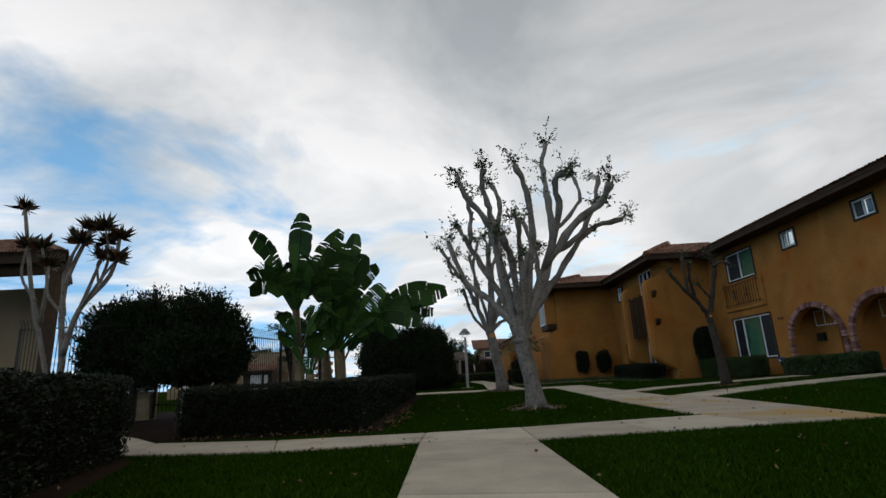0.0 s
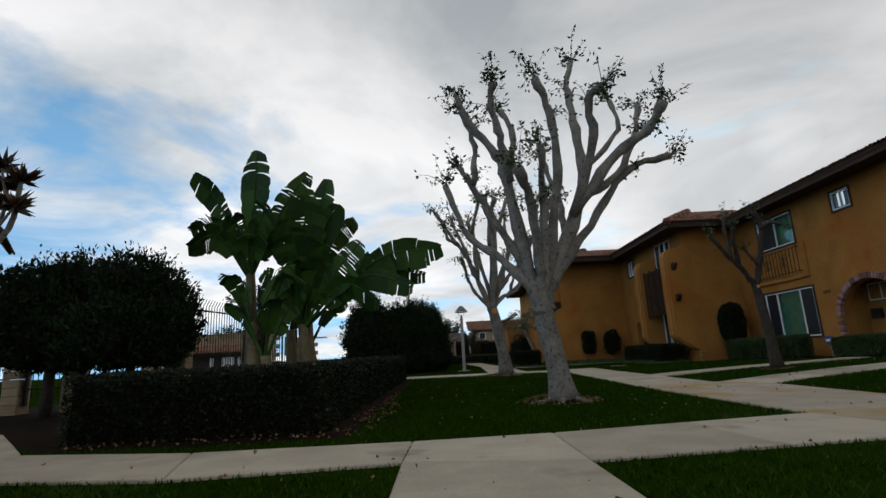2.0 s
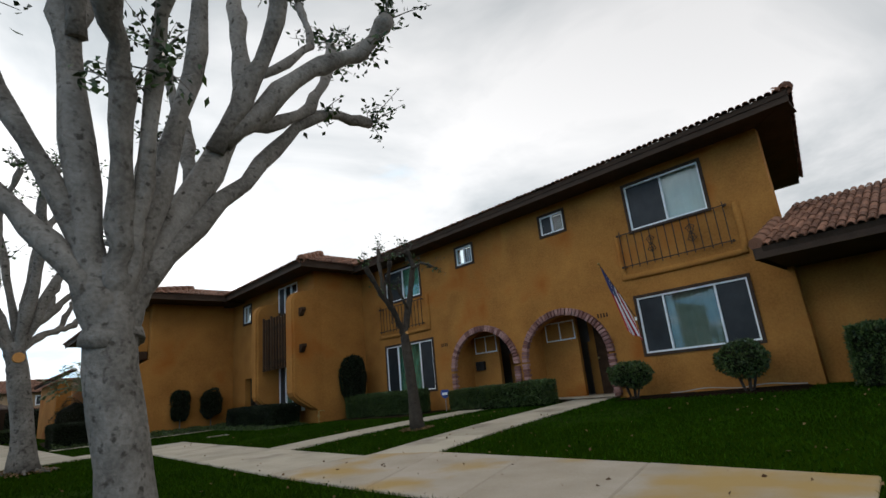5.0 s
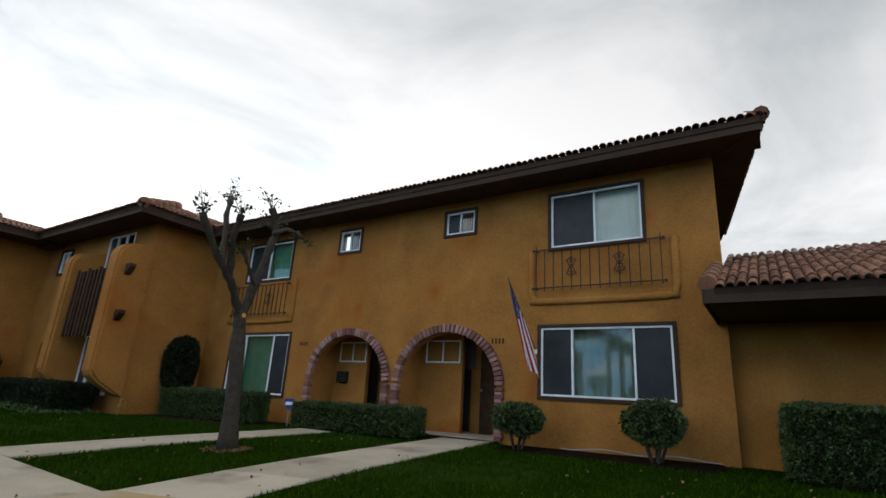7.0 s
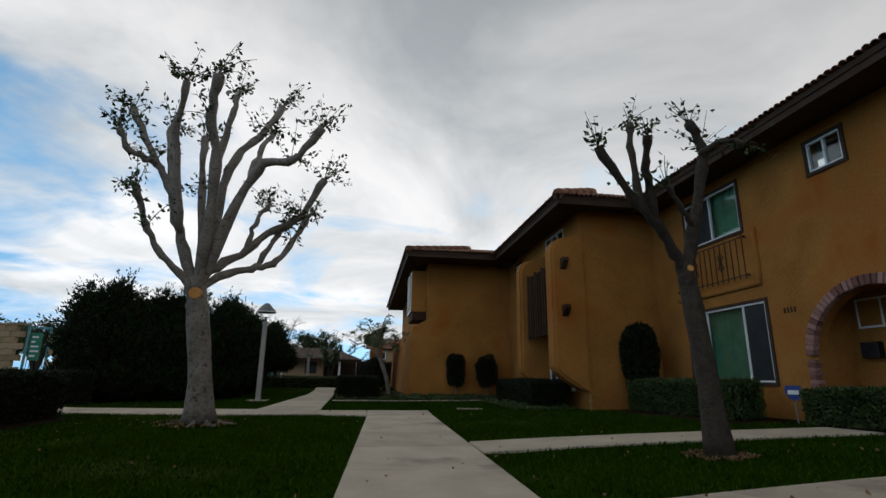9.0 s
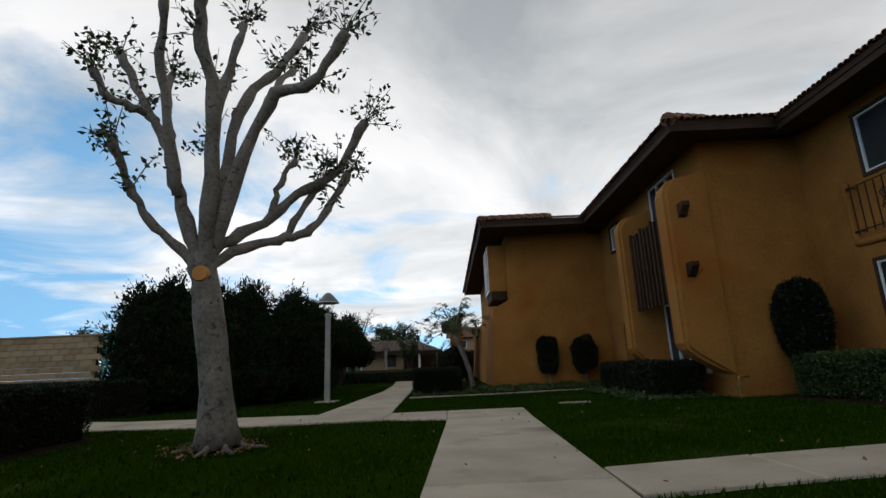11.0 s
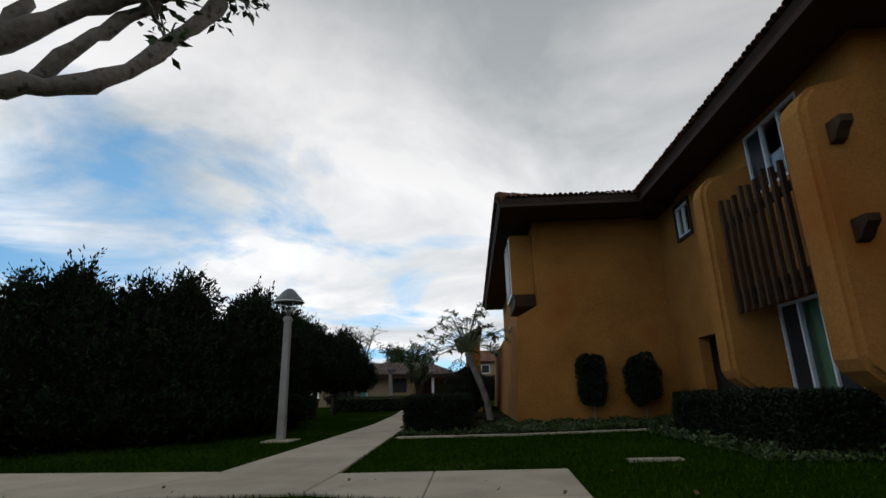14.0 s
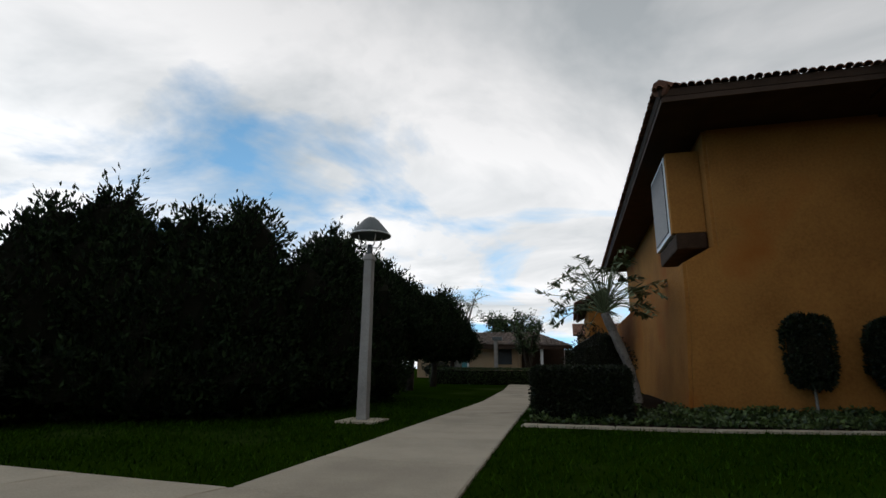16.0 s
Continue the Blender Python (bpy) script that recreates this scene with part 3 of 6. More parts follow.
def tile_roof(parent, corners, pitch_axis_len, tile=0.105, course=0.26, near=True):
    """Barrel tiles over one four-cornered slope: corners are eave start, eave end, top end, top start."""
    e0, e1, t1, t0 = [Vector(c) for c in corners]
    bm = bmesh.new()
    nrm = (e1 - e0).cross(t0 - e0).normalized()
    if nrm.z < 0:
        nrm = -nrm
    vs = [bm.verts.new(p) for p in (e0, e1, t1, t0)] + [bm.verts.new(p - nrm * 0.1) for p in (e0, e1, t1, t0)]
    for q in ((0, 1, 2, 3), (4, 5, 6, 7), (0, 1, 5, 4), (1, 2, 6, 5), (2, 3, 7, 6), (3, 0, 4, 7)):
        bm.faces.new([vs[k] for k in q])
    bmesh.ops.recalc_face_normals(bm, faces=bm.faces)
    roof = part("roof", bm, TRIM, parent)
    along = (e1 - e0)
    n = max(1, int(along.length / tile))
    rows = max(1, int((t0 - e0).length / course))

    def half_barrel():
        verts, faces, k = [], [], 6
        for s, r in ((0.0, 0.5), (1.0, 0.42)):
            for i in range(k + 1):
                a = math.pi * i / k
                verts.append((math.cos(a) * r, s, math.sin(a) * r * 0.9))
            for i in range(k + 1):
                a = math.pi * i / k
                verts.append((math.cos(a) * (r - 0.09), s, math.sin(a) * (r - 0.09) * 0.9))
        m = 2 * (k + 1)
        for i in range(k):
            faces.append((i, i + 1, m + i + 1, m + i))
            faces.append((i, k + 1 + i, k + 2 + i, i + 1))
        return verts, faces

    hv, hf = half_barrel()
    me = bpy.data.meshes.new("tile")
    me.from_pydata(hv, [], hf)
    me.materials.append(TILE)
    rest_v, rest_f = [], []
    for j in range(rows):
        for i in range(n):
            u, v = (i + 0.5) / n, j / rows
            p = e0.lerp(e1, u).lerp(t0.lerp(t1, u), v)
            upw = (t0.lerp(t1, u) - e0.lerp(e1, u)).normalized()
            sd = along.normalized()
            w = tile * 0.98
            m = Matrix((sd * w, upw * (course * 1.12), nrm * w)).transposed().to_4x4()
            m.translation = p - upw * (0.07 if j == 0 else 0.02) + nrm * (0.008 + 0.004 * ((i * 7 + j * 3) % 5))
            if near and j == 0:
                ob = new("tile", me)
                ob.parent = roof
                ob.matrix_basis = m
            else:
                o = len(rest_v)
                rest_v += [m @ Vector(q) for q in hv]
                rest_f += [tuple(o + k for k in q) for q in hf]
    if rest_v:
        ob = raw("tile_field", rest_v, rest_f, TILE_ISLAND, roof)
        ob["kind"] = "stuff"
    return roof


def ridge(parent, a, b):
    bm = bmesh.new()
    a, b = Vector(a), Vector(b)
    n = max(1, int((b - a).length / 0.4))
    for k in range(n):
        p, q = a.lerp(b, k / n), a.lerp(b, (k + 1.12) / n)
        tube_mesh(bm, [p, q], [0.13, 0.11], 8)
    part("ridge_tiles", bm, TILE, parent)


def iron_rail(parent, y0, y1, z0, z1, x):
    """A wall-hung balcony rail: two rails, square bars and two cast scrolls."""
    rail = new("balcony_rail")
    rail.parent = parent
    rail["label"] = "brown wrought-iron balcony rail with cast scrolls"
    for z in (z0, z1):
        part("rail", boxed(x - 0.012, y0 - 0.05, z - 0.012, x + 0.012, y1 + 0.05, z + 0.012, bevel=0.003), RAIL_IRON, rail)
    n = 14
    for k in range(n):
        y = y0 + (y1 - y0) * k / (n - 1)
        part("bar", boxed(x - 0.009, y - 0.009, z0 - 0.07, x + 0.009, y + 0.009, z1 + (0.09 if k in (0, n - 1) else 0.02)), RAIL_IRON, rail)
    for y in (y0 - 0.06, y1 + 0.06):
        for z in (z0, z1):
            part("rail_end", boxed(x - 0.022, y - 0.022, z - 0.03, x + 0.022, y + 0.022, z + 0.022, bevel=0.006), RAIL_IRON, rail)
    for y in (y0 + (y1 - y0) * 4 / 13, y0 + (y1 - y0) * 9 / 13):
        bm = bmesh.new()
        zc = (z0 + z1) / 2
        for sy in (-1, 1):
            for sz in (-1, 1):
                # a C scroll in each quarter, curled in at both ends
                pts = [(x - 0.012, y + sy * (0.012 + 0.075 * math.sin(math.pi * k / 8) ** 1.2 + 0.02 * math.sin(4 * math.pi * k / 8)), zc + sz * (0.015 + 0.20 * k / 8)) for k in range(9)]
                tube_mesh(bm, smooth_line(pts, 2), [0.011] * 17, 5)
        for dz in (-0.12, 0.0, 0.12):
            pts = [(x - 0.014, y + 0.032 * math.cos(a), zc + dz + 0.04 * math.sin(a)) for a in [2 * math.pi * k / 10 for k in range(11)]]
            tube_mesh(bm, pts, [0.010] * 11, 5, cap=False)
        part("scroll", bm, RAIL_IRON, rail, "cast scroll ornament")
    for y in (y0, y1):
        for z in (z0, z1):
            part("bracket", boxed(x, y - 0.01, z - 0.01, FACE + 0.01, y + 0.01, z + 0.01), RAIL_IRON, rail)


def stucco_tray(parent, y0, y1, z0, ztop):
    """The raised rounded stucco lip that holds the small balcony."""
    pts = [(y0, ztop), (y0, z0 + 0.22), (y0 + 0.05, z0 + 0.08), (y0 + 0.2, z0), (y1 - 0.2, z0), (y1 - 0.05, z0 + 0.08), (y1, z0 + 0.22), (y1, ztop)]
    bm = bmesh.new()
    line = smooth_line([(FACE - 0.01, y, z) for y, z in pts], 3)
    tube_mesh(bm, line, [0.075] * len(line), 8)
    part("stucco_lip", bm, STUCCO, parent)


def brick_arch(parent, y0, y1, base, spring, top):
    """Single bricks round the arch and down both its legs."""
    arch = new("brick_arch")
    arch.parent = parent
    arch["label"] = "pinkish rough brick trim round the archway"
    m, w = (y0 + y1) / 2, (y1 - y0) / 2
    rng = random.Random(int(y0 * 10))
    me = mesh_of("brick", boxed(-0.10, -0.5, -0.5, 0.10, 0.5, 0.5, bevel=0.06), BRICK)

    def lay(y, z, turn, wide, tall):
        ob = new("brick", me)
        ob.parent = arch
        ob.matrix_basis = Matrix.Translation((FACE - 0.02 + rng.uniform(-0.008, 0.008), y, z)) @ Matrix.Rotation(turn + rng.uniform(-0.03, 0.03), 4, "X") @ Matrix.Diagonal((0.75, wide, tall, 1))

    n = 38
    for k in range(n):
        a = math.pi * (k + 0.5) / n
        y, z = m - (w + 0.09) * math.cos(a), spring + (top - spring + 0.09) * math.sin(a)
        lay(y, z, math.atan2((top - spring) * math.sin(a), -w * math.cos(a)), 0.19, 0.088)
    rows = int((spring - base) / 0.075)
    for side in (y0 - 0.09, y1 + 0.09):
        for k in range(rows):
            lay(side, base + 0.037 + 0.075 * k, 0, 0.17 + 0.035 * (k % 2), 0.066)


def number_bars(parent, y, z, x=FACE - 0.012, n=4):
    """House number, unreadable: dark bars."""
    for k in range(n):
        part("number_bar", boxed(x, y - 0.03 - 0.085 * k - 0.018, z, x + 0.014, y - 0.03 - 0.085 * k + 0.018, z + 0.11), WOOD_DARK, parent)


house = thing("townhouse", "two-storey ochre stucco townhouses with brick arches and tiled eaves", "house", at=(FACE + 2, 16, 0))
house.matrix_world = Matrix.Identity(4)
ARCH1 = (16.12, 0.35, 18.61, 1.55, 2.68)
ARCH2 = (13.05, 0.45, 15.62, 1.55, 2.70)
WINS = [(9.95, 4.46, 11.82, 5.64), (9.53, 1.40, 12.05, 2.75), (13.74, 5.08, 14.53, 5.64), (17.36, 5.02, 18.1, 5.62), (20.1, 4.45, 22.1, 5.62), (19.7, 1.05, 22.35, 2.75)]
wall_sheet(house, "x", FACE, 0.22, 8.65, 24.0, -0.3, 6.03, WINS, [ARCH1, ARCH2])
bm = bmesh.new()
end_v = [bm.verts.new(p) for z in (-0.3, 6.03) for p in ((FACE + 0.003, 8.653, z), (18.5, 9.75, z), (18.5, 10.0, z), (FACE + 0.225, 8.92, z))]
for q in ((0, 1, 5, 4), (1, 2, 6, 5), (2, 3, 7, 6), (3, 0, 4, 7), (4, 5, 6, 7), (3, 2, 1, 0)):
    bm.faces.new([end_v[k] for k in q])
part("end_wall", bm, STUCCO, house)
window(house, "x", FACE, -1, *WINS[0][:2], *WINS[0][2:], panes=2, screen=(1,), curtain=CURTAIN_WHITE)
window(house, "x", FACE, -1, *WINS[1], panes=3, screen=(0, 2), curtain=CURTAIN_DIM, shares=(0, 0.27, 0.74, 1))
window(house, "x", FACE, -1, *WINS[2], panes=2, screen=(1,))
window(house, "x", FACE, -1, *WINS[3], panes=2, screen=())
window(house, "x", FACE, -1, *WINS[4], panes=2, screen=(1,), curtain=CURTAIN)
window(house, "x", FACE, -1, *WINS[5], panes=3, screen=(0, 2), curtain=CURTAIN, shares=(0, 0.26, 0.74, 1))
# porches behind the arches
for (a, b, c, s, t), back in ((ARCH1, 14.4), (ARCH2, 14.4)):
    part("porch_floor", boxed(FACE, a - 0.1, b - 0.4, back + 0.6, c + 0.1, b + 0.02), CONCRETE, house)
    part("porch_ceiling", boxed(FACE + 0.23, a - 0.1, t + 0.08, back + 0.6, c + 0.1, t + 0.16), STUCCO, house)
    for y in (a - 0.16, c + 0.06):
        part("porch_side", boxed(FACE + 0.225, y, b - 0.3, back + 0.6, y + 0.1, t + 0.08), STUCCO, house)
    mid = (a + c) / 2
    part("porch_back", boxed(back - 0.45, mid + 0.1, b, back - 0.33, c + 0.1, t + 0.1), STUCCO, house)
    part("porch_back", boxed(back + 0.2, a - 0.1, b, back + 0.3, mid + 0.2, t + 0.1), STUCCO, house)
    door = part("door", boxed(back + 0.12, a + 0.12, b + 0.02, back + 0.19, mid - 0.1, b + 2.03, bevel=0.01), WOOD_DARK, house, "dark panelled entrance door")
    for z in (0.3, 1.15):
        part("panel", boxed(back + 0.105, a + 0.22, b + z, back + 0.118, mid - 0.2, b + z + 0.65, bevel=0.006), WOOD_DARK, door)
    part("door_handle", boxed(back + 0.06, mid - 0.17, b + 1.0, back + 0.12, mid - 0.13, b + 1.06, bevel=0.01), BRASS, door)
    window(house, "x", back - 0.45, -1, mid + 0.16, t - 0.62, c - 0.1, t - 0.06, panes=2, casing=0.0, depth=0.02)
# closes the inside in the same dim colour
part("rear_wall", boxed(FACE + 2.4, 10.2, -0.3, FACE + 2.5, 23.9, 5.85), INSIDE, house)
mailbox = tagged(new("mailbox", mesh_of("mailbox", boxed(FACE + 0.76, 18.1, 1.5, FACE + 0.888, 18.45, 1.8, bevel=0.015), IRON)), "small black metal mailbox on the porch wall", "mailbox")
brick_arch(house, ARCH1[0], ARCH1[2], 0.36, ARCH1[3], ARCH1[4])
brick_arch(house, ARCH2[0], ARCH2[2], 0.46, ARCH2[3], ARCH2[4])
stucco_tray(house, 9.4, 12.25, 3.3, 4.42)
iron_rail(house, 9.62, 12.12, 3.57, 4.40, FACE - 0.12)
stucco_tray(house, 19.75, 22.65, 3.16, 4.4)
iron_rail(house, 20.0, 22.45, 3.37, 4.25, FACE - 0.12)
number_bars(house, 19.25, 2.42)
number_bars(house, 13.2, 2.44)
# eave: soffit, fascia and tiles
EA = 12.16
part("soffit", boxed(EA + 0.03, 7.84, 5.91, FACE - 0.003, 23.3, 5.95), TRIM, house)
part("fascia", boxed(EA, 7.8, 5.84, EA + 0.03, 23.2, 6.07, bevel=0.004), TRIM, house)
bm = bmesh.new()
gab = [bm.verts.new(p) for z in (5.90, 6.07) for p in ((EA, 7.8, z), (18.5, 8.95, z), (18.5, 9.74, z), (FACE, 8.65, z))]
for q in ((0, 1, 5, 4), (1, 2, 6, 5), (2, 3, 7, 6), (3, 0, 4, 7), (4, 5, 6, 7), (3, 2, 1, 0)):
    bm.faces.new([gab[k] for k in q])
part("gable_fascia", bm, TRIM, house)
tile_roof(house, [(EA - 0.05, 23.6, 6.07), (EA - 0.05, 7.78, 6.07), (17.0, 10.0, 7.25), (17.0, 23.6, 7.25)], 4, tile=0.135, course=0.33)
tile_roof(house, [(EA - 0.05, 7.76, 6.07), (18.5, 8.91, 6.07), (18.5, 10.2, 7.25), (17.0, 9.98, 7.25)], 4, tile=0.135, course=0.33)
ridge(house, (EA - 0.02, 7.78, 6.12), (17.0, 10.0, 7.3))

# the flag on its slanted pole
flag = thing("flag", "striped national flag hanging from a slanted pole on the wall", "flag")
bm = bmesh.new()
FTIP, FFOOT = Vector((11.95, 12.3, 3.60)), Vector((FACE, 12.15, 2.27))
tube_mesh(bm, [FFOOT, FTIP], [0.010, 0.008], 8)
part("pole", bm, WOOD_DARK, flag, "thin dark pole")
bm = bmesh.new()
bmesh.ops.create_uvsphere(bm, u_segments=10, v_segments=8, radius=0.03, matrix=Matrix.Translation(FTIP))
part("finial", bm, BRASS, flag)
part("bracket", boxed(FACE - 0.05, 12.125, 2.22, FACE, 12.175, 2.31, bevel=0.01), WHITE, flag)


def flag_cloth(u0, u1, v0, v1, lift):
    """A piece of the limp cloth: u along the pole from the tip, v down the fly."""
    bm, nu, nv = bmesh.new(), 3, 16
    grid = []
    for i in range(nu + 1):
        row = []
        for j in range(nv + 1):
            u, v = u0 + (u1 - u0) * i / nu, v0 + (v1 - v0) * j / nv
            p = FTIP.lerp(FFOOT, 0.04 + 0.66 * u * (1 - 0.12 * v))
            p = p + Vector((0.14 * v, -0.30 * v, -1.62 * v + 0.55 * u * v))
            p.x += 0.05 * math.sin(9 * u + 3.0 * v) * v ** 0.5 + lift
            p.y += 0.04 * math.cos(11 * u + 2.0 * v) * v ** 0.5
            row.append(bm.verts.new(p))
        grid.append(row)
    for i in range(nu):
        for j in range(nv):
            bm.faces.new((grid[i][j], grid[i + 1][j], grid[i + 1][j + 1], grid[i][j + 1])).smooth = True
    return bm


for k in range(13):
    part("stripe", flag_cloth(k / 13, (k + 1) / 13, 0.42 if k < 7 else 0.0, 1.0, 0.0), FLAG_RED if k % 2 == 0 else FLAG_WHITE, flag)
part("canton", flag_cloth(0, 7 / 13, 0, 0.42, 0.0), FLAG_BLUE, flag, "dark blue field with rows of white stars")
for r in range(6):
    for q in range(5):
        part("star", flag_cloth(0.04 + 0.085 * r, 0.075 + 0.085 * r, 0.03 + 0.078 * q, 0.055 + 0.078 * q, -0.006), FLAG_WHITE, flag)

# ---- low wing to the right ----
low_wing = thing("low_wing", "single-storey ochre stucco wing with a low tiled roof", "house")
wall_sheet(low_wing, "x", 13.3, 0.2, -6, 8.95, 0.2, 3.3, [])
part("soffit", boxed(11.03, -6, 2.78, 13.297, 8.75, 2.82), TRIM, low_wing)
part("fascia", boxed(11.0, -6, 2.73, 11.03, 8.77, 2.93, bevel=0.004), TRIM, low_wing)
part("gable_fascia", boxed(11.0, 8.77, 2.73, 13.05, 8.8, 2.93), TRIM, low_wing)
tile_roof(low_wing, [(10.96, 8.64, 2.94), (10.96, 0, 2.94), (14.8, 0, 4.4), (14.8, 8.64, 4.4)], 3, tile=0.135, course=0.33)
ridge(low_wing, (11.0, 8.72, 3.0), (13.0, 8.72, 3.75))

# ---- middle house with the slatted balcony ----
bay = thing("townhouse", "ochre stucco townhouse with rounded fin walls and a slatted balcony", "house")
BX = 8.5
wall_sheet(bay, "y", 21.72, 0.2, BX + 0.203, FACE - 0.003, -0.2, 4.95, [])
BW = [(22.75, 0.92, 24.06, 2.12), (22.75, 3.75, 24.06, 4.72), (26.25, 3.95, 26.85, 4.58), (25.55, -0.2, 26.75, 1.95)]
wall_sheet(bay, "x", BX, 0.2, 21.72, 27.9, -0.2, 4.95, BW)
window(bay, "x", BX, -1, *BW[0], panes=3, screen=(0, 2), curtain=CURTAIN, casing=0.0)
window(bay, "x", BX, -1, *BW[1], panes=3, screen=(2,), casing=0.0)
window(bay, "x", BX, -1, *BW[2], panes=2)
# rear wall, recess back and end: shade put into their dark colour
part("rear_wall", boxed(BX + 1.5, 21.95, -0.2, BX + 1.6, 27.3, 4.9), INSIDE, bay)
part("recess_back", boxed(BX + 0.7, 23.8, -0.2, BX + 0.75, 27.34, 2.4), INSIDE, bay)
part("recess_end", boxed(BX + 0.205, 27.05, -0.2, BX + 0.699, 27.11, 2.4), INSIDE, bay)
part("recess_side", boxed(BX + 0.24, 24.5, -0.2, BX + 0.7, 24.56, 2.4), STUCCO, bay)
part("recess_ceiling", boxed(BX + 0.24, 24.56, 2.3, BX + 0.7, 27.34, 2.38), STUCCO, bay)
window(bay, "x", BX + 0.69, -1, 25.7, 1.2, 26.2, 1.7, panes=2, casing=0)


def fin(y0, y1, label):
    """A projecting stucco fin with a rounded head and a swept foot."""
    out = 7.74
    pts = [(BX, 0.72), (8.25, 0.82), (7.95, 1.0), (out + 0.05, 1.14), (out, 1.25), (out - 0.0, 3.85), (out + 0.05, 4.0), (out + 0.16, 4.12), (out + 0.34, 4.17), (8.3, 4.2), (BX, 4.3)]
    bm = bmesh.new()
    a = [bm.verts.new((x, y0, z)) for x, z in pts]
    b = [bm.verts.new((x, y1, z)) for x, z in pts]
    n = len(pts)
    for i in range(n):
        bm.faces.new((a[i], a[(i + 1) % n], b[(i + 1) % n], b[i]))
    bm.faces.new(a)
    bm.faces.new(list(reversed(b)))
    bmesh.ops.recalc_face_normals(bm, faces=bm.faces)
    es = [e for e in bm.edges if abs(e.verts[0].co.y - e.verts[1].co.y) < 1e-5 and max(v.co.x for v in e.verts) < BX - 0.01]
    bmesh.ops.bevel(bm, geom=es, offset=0.06, segments=3, affect="EDGES")
    return part("fin_wall", bm, STUCCO, bay, label)


fin(21.66, 22.12, "rounded stucco fin wall")
fin(24.08, 24.48, "rounded stucco fin wall")
for z in (3.52, 2.46):
    bm = bmesh.new()
    pts = [(21.67, 0.16), (21.45, 0.16), (21.45, 0.06), (21.52, -0.02), (21.58, -0.12), (21.67, -0.16)]
    a = [bm.verts.new((7.94, y, z + 0.75 * d)) for y, d in pts]
    b = [bm.verts.new((8.07, y, z + 0.75 * d)) for y, d in pts]
    for i in range(len(pts)):
        bm.faces.new((a[i], a[(i + 1) % len(pts)], b[(i + 1) % len(pts)], b[i]))
    bm.faces.new(a); bm.faces.new(list(reversed(b)))
    bmesh.ops.recalc_face_normals(bm, faces=bm.faces)
    part("corbel", bm, WOOD_DARK, bay, "carved dark wooden corbel")
balcony = new("balcony")
balcony.parent = bay
balcony["label"] = "balcony screened by upright dark wooden slats"
for k in range(10):
    y = 22.26 + 0.185 * k
    part("slat", boxed(7.90, y, 2.0, 7.96, y + 0.06, 3.62 + (0.06 if k % 3 == 0 else 0), bevel=0.008), WOOD_DARK, balcony)
for z in (2.2, 3.25):
    part("rail", boxed(7.975, 22.13, z, 8.04, 24.07, z + 0.11), WOOD_DARK, balcony)
part("floor", boxed(8.05, 22.13, 2.18, BX - 0.003, 24.84, 2.34), STUCCO, balcony)
part("soffit", boxed(7.78, 21.12, 4.83, BX + 1.9, 27.8, 4.875), TRIM, bay)
part("fascia", boxed(7.74, 21.08, 4.76, 7.78, 27.3, 4.94, bevel=0.004), TRIM, bay)
part("fascia", boxed(7.78, 21.08, 4.76, FACE, 21.12, 4.94, bevel=0.004), TRIM, bay)
tile_roof(bay, [(7.70, 27.7, 4.94), (7.70, 21.04, 4.94), (9.3, 22.64, 5.62), (9.3, 27.7, 5.62)], 3)
tile_roof(bay, [(7.70, 21.04, 4.94), (11.0, 21.04, 4.94), (11.0, 22.64, 5.62), (9.3, 22.64, 5.62)], 3)
ridge(bay, (7.72, 21.06, 4.97), (9.3, 22.64, 5.7))
BAY_SHIFT = (-0.08, -4.0, -0.19)
settle(bay, 1.28, BAY_SHIFT)
pipe = thing("garden_tap", "bare copper garden tap against the stucco wall", "tap")
bm = bmesh.new()
tube_mesh(bm, smooth_line([(8.42, 21.5, 0.15), (8.42, 21.5, 0.62), (8.45, 21.5, 0.68), (8.6, 21.5, 0.68)], 3), [0.014] * 10, 6)
part("pipe", bm, BRASS, pipe)
settle(pipe, 1.28, BAY_SHIFT)
part("valve", boxed(8.39, 21.46, 0.52, 8.45, 21.54, 0.58, bevel=0.01), BRASS, pipe)

# ---- end house ----
end = thing("townhouse", "ochre stucco end house with battered base and deep eaves", "house")
DY, DX = 27.35, 4.78
bm = bmesh.new()
# lower storey, its foot spread a little, with a sloped ledge on the left
prof = [(DX - 0.14, -0.3), (DX - 0.08, 0.5), (DX, 1.6), (DX + 0.02, 2.42), (DX + 0.5, 2.68), (DX + 0.5, 4.62), (BX + 0.0, 4.62), (BX + 0.0, -0.3)]
a = [bm.verts.new((x, DY - (0.05 if z < 0.6 else 0), z)) for x, z in prof]
b = [bm.verts.new((x, DY + 12, z)) for x, z in prof]
for i in range(len(prof)):
    bm.faces.new((a[i], a[(i + 1) % len(prof)], b[(i + 1) % len(prof)], b[i]))
bm.faces.new(a); bm.faces.new(list(reversed(b)))
bmesh.ops.recalc_face_normals(bm, faces=bm.faces)
es = [e for e in bm.edges if abs(e.verts[0].co.y - e.verts[1].co.y) < 0.1 and max(v.co.x for v in e.verts) < DX + 0.55]
bmesh.ops.bevel(bm, geom=es, offset=0.05, segments=2, affect="EDGES")
part("wall", bm, STUCCO, end)
oriel = new("window")
oriel.parent = end
oriel["label"] = "boxed-out upper window on dark wooden brackets"
part("box_wall", boxed(DX - 0.02, DY + 0.35, 2.98, DX + 0.497, DY + 0.5, 4.4, bevel=0.01), STUCCO, oriel)
part("frame", boxed(DX - 0.03, DY + 0.5, 2.98, DX + 0.05, DY + 1.9, 4.4, bevel=0.01), WHITE, oriel)
